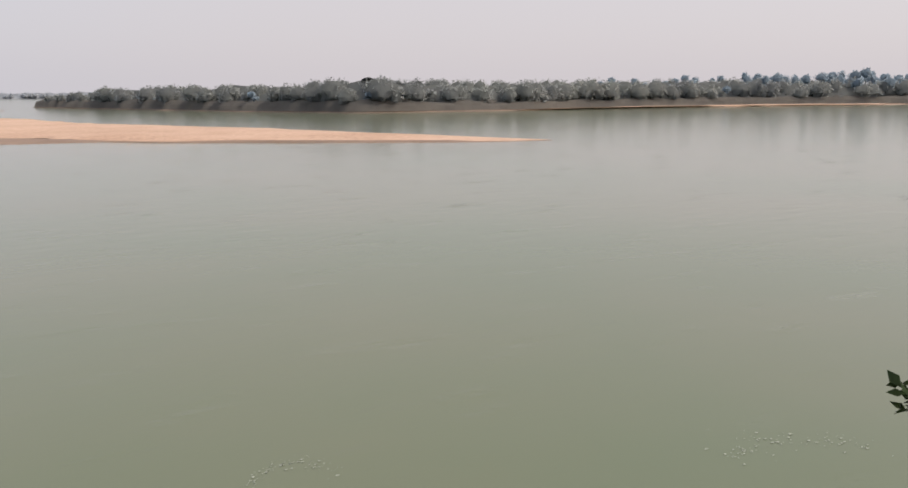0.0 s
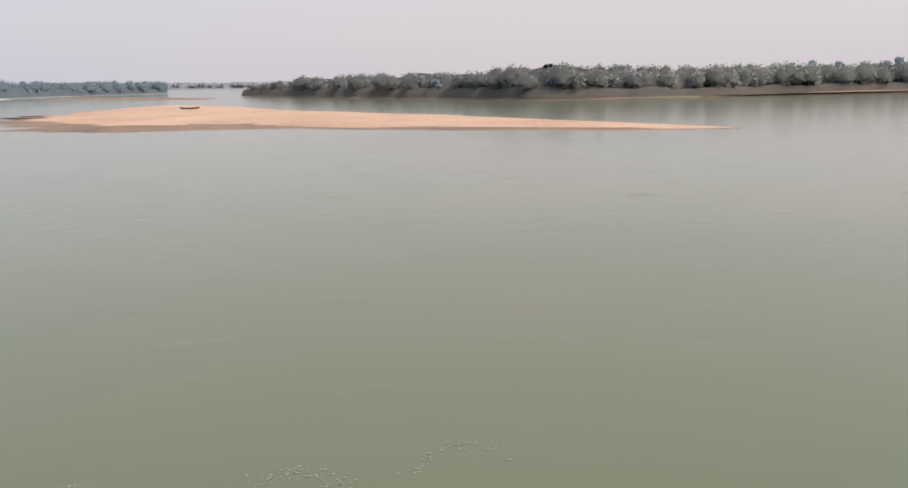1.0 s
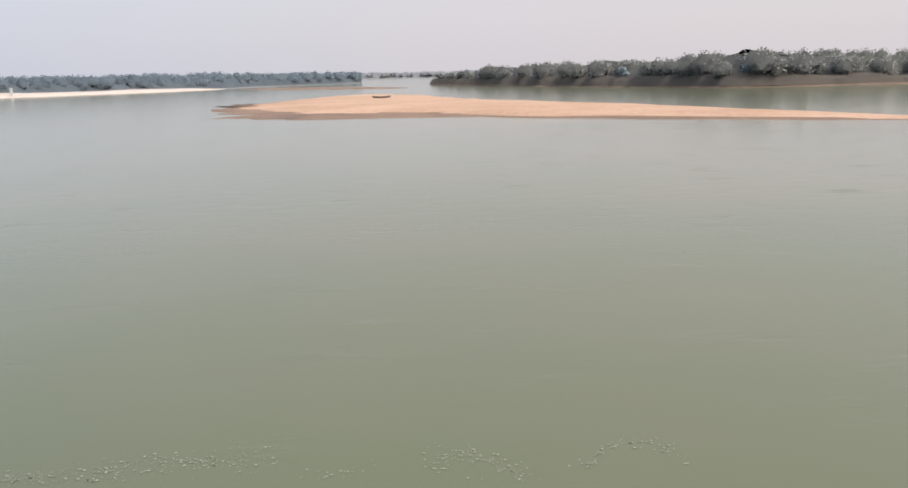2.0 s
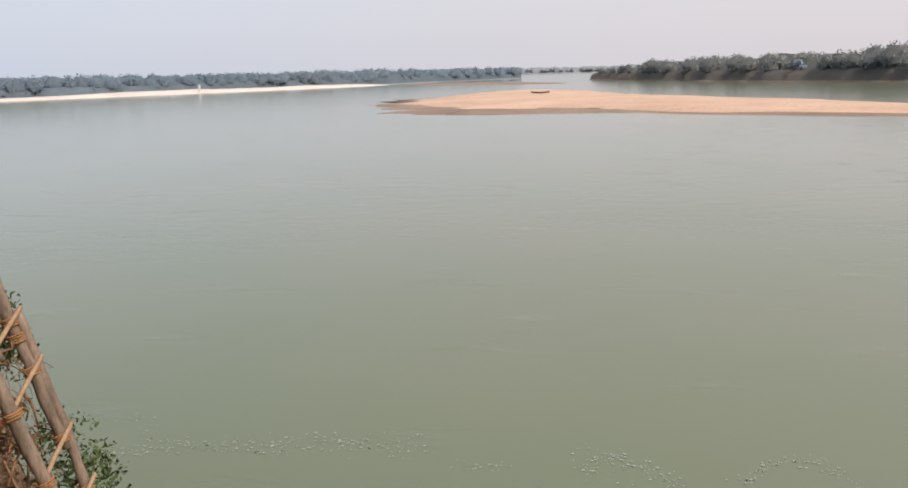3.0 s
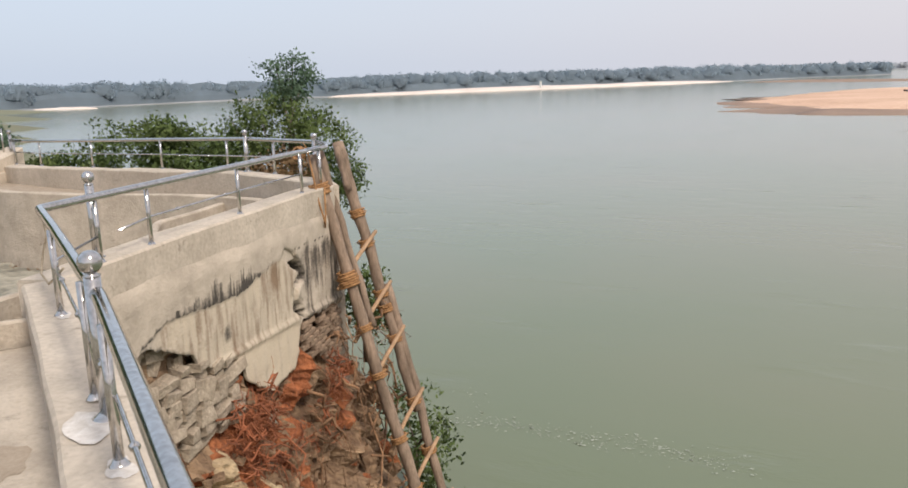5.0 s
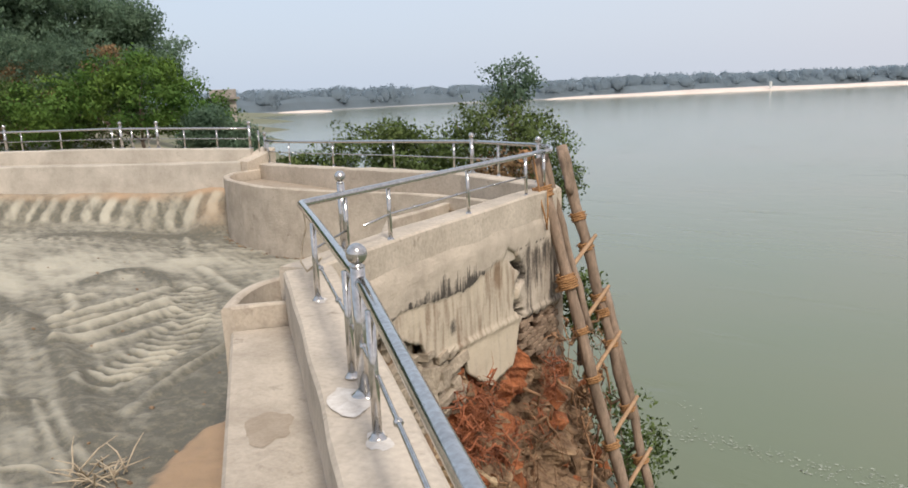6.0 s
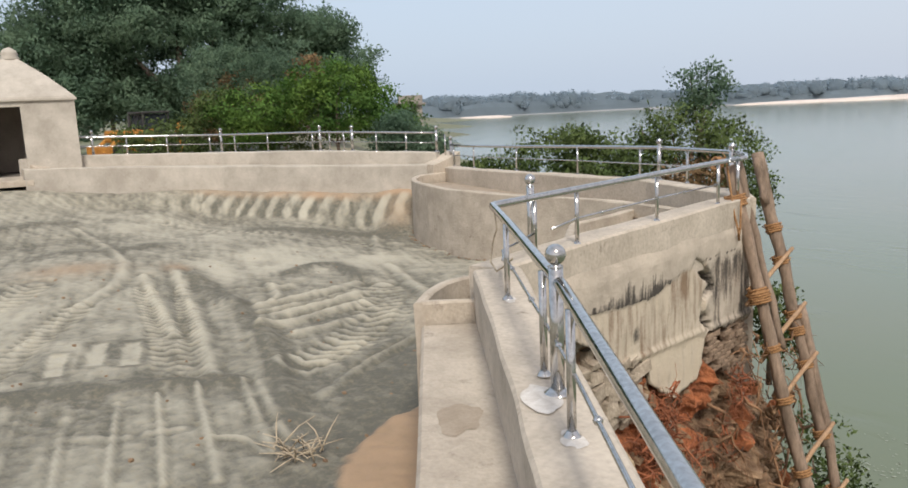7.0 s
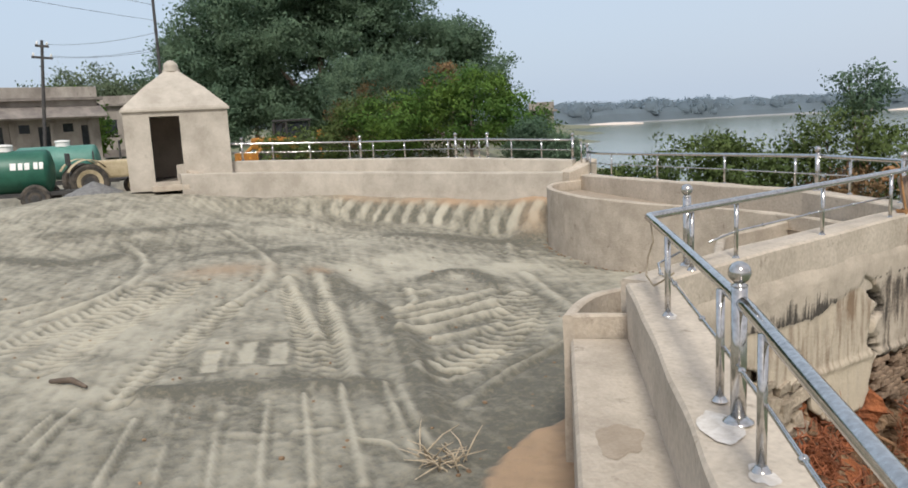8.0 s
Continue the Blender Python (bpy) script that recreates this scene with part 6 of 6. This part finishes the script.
def utility_pole(place, h, label, arms=True, r=0.09):
    t = base_at("utility_pole", place, label, "pole", "poles")
    part("shaft", tube([(0, 0, 0), (0, 0, h)], [r, r * 0.7], 10), DARK, t)
    if arms:
        for z, w in ((h - 0.25, 0.55), (h - 0.75, 0.85)):
            arm = part("cross_arm", box((0.1, w, 0.1), (0, 0, z), 0.01), DARK, t)
            for y in (-w / 2 + 0.08, w / 2 - 0.08):
                part("insulator", lathe([(0.03, 0), (0.055, 0.03), (0.04, 0.06), (0.06, 0.09), (0.02, 0.14)], 10, m=Matrix.Translation((0, y, z + 0.05))), WHITE_PAINT, arm)
    return t


utility_pole((-40, -1.22, 0.9), 6.3, "dark iron electricity pole with two cross arms").matrix_basis = pose(-40, -1.22, 0.9, -5, 0, 0)
utility_pole((-29.2, 2.85, 1.2), 9.5, "slender grey mast behind the hut", False, 0.06)
utility_pole((-75, -9.5, 1.4), 8.5, "thin distant mast above the houses", False, 0.06)


def wire(a, b, sag):
    a, b = Vector(a), Vector(b)
    pts = [a.lerp(b, k / 14) - Vector((0, 0, sag * 4 * (k / 14) * (1 - k / 14))) for k in range(15)]
    tagged(part("overhead_wire", tube(pts, 0.007, 5), DARK), "thin overhead wire strung between poles", "wire", "overhead wires")


for dy, z0, z1 in ((-0.35, 6.5, 5.7), (0.35, 6.5, 5.8), (0.2, 7.0, 6.3)):
    wire((-40, -0.7 + dy, z0), (-29.2, 2.85, z1), 0.15)
for z1, y2, z2 in ((6.7, -16, 11.0), (7.2, -15, 12.4), (7.5, -13, 12.8)):
    wire((-29.2, 2.85, z1), (-27.0, y2, z2), 0.5)


# ---- trees and bushes ----
big = tree("banyan_tree", (-43, 12.7, 0.9), "huge dark green spreading tree with a dense rounded crown", "tree", [(0, 0, -0.3, 0.7), (0.1, 0, 1.2, 0.55), (0, 0, 2.4, 0.45)],
           [(-4, 0, 4.5), (4, 0.5, 4.8), (0, 1, 6.5), (-2, -1.5, 5), (6.5, 0, 4), (2, -1, 6), (-6.5, 0.5, 3.5)],
           [(LEAF, billow(np.random.default_rng(30), [(0, 0.5, 5.6, 5.4, 3.6, 3.0), (-4.6, 0, 4.9, 3.3, 3.0, 2.8), (4.6, 0, 4.7, 3.6, 3.0, 2.6), (7.6, 0, 4.6, 1.9, 1.8, 1.9), (-3.6, 0, 7.4, 2.8, 2.4, 1.8), (3.0, 0, 7.6, 3.0, 2.4, 1.7), (0, 0, 8.7, 3.4, 2.6, 1.4), (-6.3, 0, 5.4, 1.6, 1.6, 1.9),
                                                          (-3.2, -1.0, 2.7, 3.4, 2.2, 1.5), (3, -1.0, 2.6, 4, 2.4, 1.5), (7.2, 0, 6.3, 1.5, 1.4, 0.8)], 17, 1.35), 0.8),
            (LEAF, [(0, 0.8, 5.2, 5.6, 3.0, 3.0), (-4.6, 0.6, 4.6, 2.8, 2.4, 2.4), (4.8, 0.6, 4.4, 3.2, 2.4, 2.2), (0, 0.6, 7.8, 3.2, 2.2, 1.3)], 0.2)], 31, leaf=0.2, count=230000, clump=0.3, per=60)
big.matrix_basis = pose(-43, 12.7, 0.9, 0, 0, 73)
for x, y, turn, lobes, mat, seed, cnt, lab in (
        (-25.0, 12.5, 62, [(0, 0, 2.4, 1.7, 1.5, 1.4), (-2.6, 0, 2.0, 1.6, 1.4, 1.2), (1.5, 0, 2.0, 1.1, 1.1, 1.0), (2.3, 0, 1.3, 0.9, 1.0, 0.9), (0.3, 0, 3.1, 1.0, 1.0, 0.8)], LEAF_BRIGHT, 41, 11000, "bright green leafy bush behind the parapet"),
        (-27.6, 9.6, 68, [(0, 0, 1.6, 2.2, 1.4, 1.1), (2.4, 0, 1.8, 1.5, 1.2, 1.2), (-2.2, 0, 1.2, 1.6, 1.2, 0.9)], LEAF_BUSH, 42, 7000, "olive green shrubs behind the parapet railing"),
        (-22.6, 13.6, 55, [(0, 0, 1.5, 1.0, 1.0, 1.0), (0.9, 0, 1.1, 0.7, 0.8, 0.8)], LEAF, 43, 5000, "dark green bush at the end of the far parapet"),
        (-16.4, 14.8, 42, [(0, 0, 1.9, 1.5, 1.2, 1.3), (-1.6, 0, 1.4, 1.0, 1.0, 1.0), (1.5, 0, 1.6, 1.1, 1.0, 1.1), (0.6, 0, 2.25, 0.7, 0.7, 0.6)], LEAF_BUSH, 44, 7000, "green bush growing on the river slope"),
        (-33.5, 11.5, 70, [(0, 0, 2.0, 1.5, 1.2, 1.6), (0.8, 0, 3.2, 0.9, 0.8, 0.8)], LEAF_DRY, 45, 2200, "withered reddish brown shrub"),
        (-28.3, 13.3, 64, [(0, 0, 3.6, 0.7, 0.6, 0.6), (-1.4, 0, 2.4, 0.9, 0.8, 0.5)], LEAF_DRY, 46, 900, "reddish dry leafed shrub among green bushes"),
        (-32.5, 13.8, 66, [(0, 0, 3.2, 2.4, 2.0, 2.0), (2.6, 0, 2.8, 2.0, 1.6, 1.7), (-2.6, 0, 3.2, 2.0, 1.6, 1.9)], LEAF, 47, 11000, "dark green bush below the big tree")):
    z = ground_z(x, y)
    if seed == 44:
        lobes = [(l[0], l[1], l[2] - 0.75 - z, *l[3:]) for l in lobes]
    b = tree("bush", (x, y, z), lab, "bush", [(0, 0, -0.2, 0.09), (0.05, 0, 0.5, 0.07), (0, 0, 1.0, 0.06)], [(l[0] * 0.8, l[1], l[2]) for l in lobes],
             [(mat, billow(np.random.default_rng(seed), lobes, 9, 0.62) + lobes, 1.0)], seed, "bushes by the parapet", leaf=0.12, count=int(cnt * 2.2), clump=0.17, per=36)
    b.matrix_basis = pose(x, y, z, 0, 0, turn)
z = ground_z(-14.2, 17.7)
b = tree("small_tree", (-14.2, 17.7, z), "small tree with a taller sprig, on the river slope", "tree", [(0, 0, -0.2, 0.14), (0.1, 0, 1.6, 0.11), (0.2, 0, 3.0, 0.09)],
         [(-1.2, 0, 4.2 - z - 2), (1.2, 0, 1.6 - z), (0.5, 0, 3.2 - z), (-0.4, 0.3, 2.2 - z), (0.15, 0, 3.45 - z), (0.9, 0, 3.2 - z), (0.62, 0, 3.6 - z)],
         [(LEAF_BUSH, [(0, 0, 1.8 - z, 1.4, 1.2, 0.95), (-1.2, 0, 1.2 - z, 1.0, 0.9, 0.8), (1.2, 0, 1.4 - z, 0.95, 0.9, 0.9), (1.7, 0, 0.4 - z, 0.7, 0.7, 0.7), (0.6, 0, 0.0 - z, 1.6, 1.0, 0.8)], 0.8), (LEAF, [(0.1, 0, 3.5 - z, 0.24, 0.2, 0.13), (0.65, 0, 3.6 - z, 0.22, 0.2, 0.16), (0.95, 0, 3.2 - z, 0.26, 0.2, 0.15), (0.3, 0, 3.1 - z, 0.2, 0.2, 0.2), (0.6, 0, 2.8 - z, 0.32, 0.25, 0.2), (0.1, 0, 2.65 - z, 0.3, 0.25, 0.15)], 0.12), (LEAF_DRY, [(0.2, -0.9, 0.6 - z, 1.1, 0.5, 0.6)], 0.10)], 48, leaf=0.11, count=20000, clump=0.17, per=30)
b.matrix_basis = pose(-14.2, 17.7, z, 0, 0, 39)
for x, y, zz, s, seed in ((-5.9, 10.5, -2.6, 1.0, 51), (-5.35, 9.75, -3.5, 0.6, 52), (-6.6, 10.2, -0.3, 0.55, 53)):
    b = tree("cliff_bush", (x, y, zz - 0.8), "small green bush clinging to the bank by the ladder", "bush", [(0, 0, -0.4, 0.05), (0, 0, 0.4, 0.03)], [(0.4 * s, 0.2, 0.9), (-0.3, 0.3 * s, 0.8)],
             [(LEAF_BUSH, [(0, 0, 0.8, s * 0.6, s * 0.6, s * 0.8), (0.3 * s, -0.2 * s, 0.4, s * 0.5, s * 0.5, s * 0.6)], 1.0)], seed, "bushes on the bank", leaf=0.09, count=1500, clump=0.12, per=16)
rng = np.random.default_rng(77)
for k, (x, y, r, h) in enumerate(((-88, 2.9, 7, 8.5), (-98, 9, 10, 7.4), (-84, 11, 7, 6.6), (-92, 20, 9, 7.0), (-66, 26, 6, 5), (-55, 0.1, 1.4, 4.3))):
    tree("background_tree", (x, y, 1.0), "hazy green tree beyond the houses", "tree", [(0, 0, -0.3, 0.3), (0, 0, h * 0.4, 0.2)], [(r * 0.4, 0, h * 0.7), (-r * 0.4, 0, h * 0.7)],
         [(LEAF_HAZE if k != 5 else LEAF_BRIGHT, [(0, 0, h * 0.62, r * 0.6, r * 0.6, h * 0.4), (r * 0.2, r * 0.5, h * 0.5, r * 0.5, r * 0.5, h * 0.34), (-r * 0.2, -r * 0.5, h * 0.5, r * 0.5, r * 0.5, h * 0.34)], 1.0)], 60 + k, "trees beyond the houses", leaf=0.36, count=16000, clump=0.6, per=50)
t = tree("leafy_sprig", (3.69, 1.33, -0.72), "leafy twig tip rising from the bank outside the rail", "shrub", [(0.35, -0.3, -3.9, 0.04), (0.3, -0.2, -0.9, 0.03), (0.2, -0.1, 1.2, 0.02), (0.1, 0, 2.2, 0.012)], [(-0.02, 0, 2.42), (0.05, 0.03, 2.1)],
         [(LEAF_SPRIG, [(0.0, 0, 2.36, 0.06, 0.06, 0.05), (0.04, -0.07, 2.19, 0.03, 0.03, 0.03), (0.14, -0.1, 2.3, 0.08, 0.08, 0.1)], 1.0)], 70, leaf=0.075, count=66, clump=0.035, per=6)

# ---- small things ----
rng = np.random.default_rng(91)
heap = base_at("twig_heap", (-6.2, 2.2, ground_z(-6.2, 2.2)), "tangled heap of pale dry twigs lying on the silt", "twigs")
for k in range(34):
    a, l = rng.uniform(0, 2 * math.pi), rng.uniform(0.15, 0.42)
    x, y = rng.normal(0, 0.12), rng.normal(0, 0.12)
    e = (x + math.cos(a) * l, y + math.sin(a) * l, max(0.02, rng.uniform(-0.05, 0.3)))
    part("twig", tube([(x, y, rng.uniform(0.0, 0.1)), ((x + e[0]) / 2 + rng.normal(0, 0.03), (y + e[1]) / 2, e[2] * 0.6 + 0.05), e], [0.008, 0.007, 0.004], 5), TWIG, heap, smooth=True)
for x, y, l, a in ((-10.35, -0.78, 0.6, 40),):
    ob = part("dead_branch", tube([(-l / 2, 0, 0.03), (0, 0.05, 0.06), (l / 2, 0, 0.02)], [0.03, 0.04, 0.02], 7), BARK, smooth=True)
    ob.matrix_basis = pose(x, y, ground_z(x, y), 0, 0, a)
    tagged(ob, "short dead branch half buried in silt", "branch")
bm = bmesh.new()
bmesh.ops.create_icosphere(bm, subdivisions=5, radius=1)
for v in bm.verts:
    v.co = Vector((v.co.x * 1.3, v.co.y * 1.5, max(-0.1, (v.co.z if v.co.z < 0 else 1 - math.hypot(v.co.x, v.co.y)) * 0.55))) * (1 + 0.06 * noise.noise(v.co * 6))
ob = tagged(part("gravel_heap", bm, GRAVEL, smooth=True), "low heap of grey gravel beside the hut", "gravel heap")
ob.matrix_basis = pose(-25.4, 0.25, ground_z(-25.4, 0.25) - 0.02) @ Matrix.Diagonal((0.65, 0.6, 0.75, 1))

tagged(part("tied_rope", tube([(-4.25, 3.2, 1.86), (-4.5, 3.3, 1.74), (-4.72, 3.42, 1.66), (-4.9, 3.5, 1.70), (-5.02, 3.62, 1.82), (-4.98, 3.64, 1.95), (-5.08, 3.7, 2.1)], 0.008, 6), TWIG, smooth=True), "slack white rope knotted along the railing", "rope")
rng = np.random.default_rng(97)
bm = bmesh.new()
line = resample(PLANTER[:, :2][4:22], 0.05)
for k in range(260):
    if k < 120:
        x, y = line[int(rng.integers(len(line)))] + rng.normal(0, 0.04, 2) + np.array([0, -0.14])
    else:
        x, y = rng.uniform(-16, -5.8), rng.uniform(-1.8, 7.5)
        if y > 3.0 - (x + 5.4) * 0.68:
            continue
    s = rng.uniform(0.008, 0.03)
    zz = ground_z(x, y)
    bmesh.ops.create_icosphere(bm, subdivisions=1, radius=s, matrix=Matrix.Translation((x, y, zz + s * 0.3)) @ Matrix.Diagonal((rng.uniform(0.8, 1.7), rng.uniform(0.7, 1.3), 0.7, 1)))
tagged(part("crumbs", bm, BROWN_SOIL), "scattered crumbs of mortar and small stones", "rubble", kind="stuff")
# marker pillar on the far beach, boat on the sand bank
t = base_at("marker_pillar", (-156, 425, WATER_Z + 1.0), "slim white marker pillar on the far beach", "pillar")
part("shaft", box((1.0, 1.0, 3.4), (0, 0, 1.7), 0.1), WHITE_PAINT, t)
part("cap", box((1.3, 1.3, 0.3), (0, 0, 3.4), 0.1), WHITE_PAINT, t)
bm = bmesh.new()
rows = []
for k in range(11):
    f = k / 5 - 1
    w, s = 0.75 * (1 - abs(f) ** 2.4), 0.25 * f * f
    rows.append([bm.verts.new((f * 4.2, o * w, h + s)) for o, h in ((-1, 0.55), (-0.7, 0.08), (0, 0), (0.7, 0.08), (1, 0.55), (0.85, 0.5), (0, 0.12), (-0.85, 0.5))])
for a, b in zip(rows, rows[1:]):
    for k in range(8):
        bm.faces.new((a[k], b[k], b[(k + 1) % 8], a[(k + 1) % 8]))
bmesh.ops.recalc_face_normals(bm, faces=bm.faces)
ob = tagged(part("rowing_boat", bm, DARK, smooth=True), "long dark wooden boat lying on the sand bank", "boat")
ob.matrix_basis = pose(14, 226, WATER_Z + 0.55, 0, 0, 10) @ Matrix.Diagonal((0.62, 0.8, 0.8, 1))

# foam flecks in drifting lines
rng = np.random.default_rng(101)
verts, faces = [], []
for line, n, spread in (([(-7.4, 13.2), (-6, 13.8), (-4, 14.0), (-3, 14.1), (-1, 13.6)], 420, 0.22), ([(-7.2, 15.2), (-6.3, 14.0), (-4.6, 13.6), (-2.5, 13.7), (-1.0, 14.2)], 160, 0.18), ([(2.0, 12.8), (2.4, 13.4), (3.0, 12.9), (3.4, 12.2)], 170, 0.22), ([(4.6, 12.4), (5.6, 13.2), (6.2, 13.0), (6.3, 12.3)], 130, 0.15),
                        ([(12.8, 8.6), (14, 8.6), (15.5, 7.4)], 130, 0.3), ([(-0.5, 12.9), (0.6, 13.0)], 30, 0.2)):
    q = resample(line, 0.05)
    for _ in range(n):
        x, y = q[int(rng.integers(len(q)))] + rng.normal(size=2) * spread * rng.choice([0.4, 1.0])
        r, k = rng.uniform(0.006, 0.02) * rng.choice([0.7, 1.0, 1.7]), len(verts)
        m = 6
        for j in range(m):
            a = 2 * math.pi * j / m + rng.uniform(-0.3, 0.3)
            verts.append((x + r * math.cos(a) * rng.uniform(0.6, 1.8), y + r * math.sin(a) * rng.uniform(0.5, 1.0), WATER_Z + 0.012))
        faces.append(tuple(range(k, k + m)))
tagged(mesh_of("foam_flecks", verts, faces, FOAM), "broken lines of white foam drifting on the water", "foam", kind="stuff")
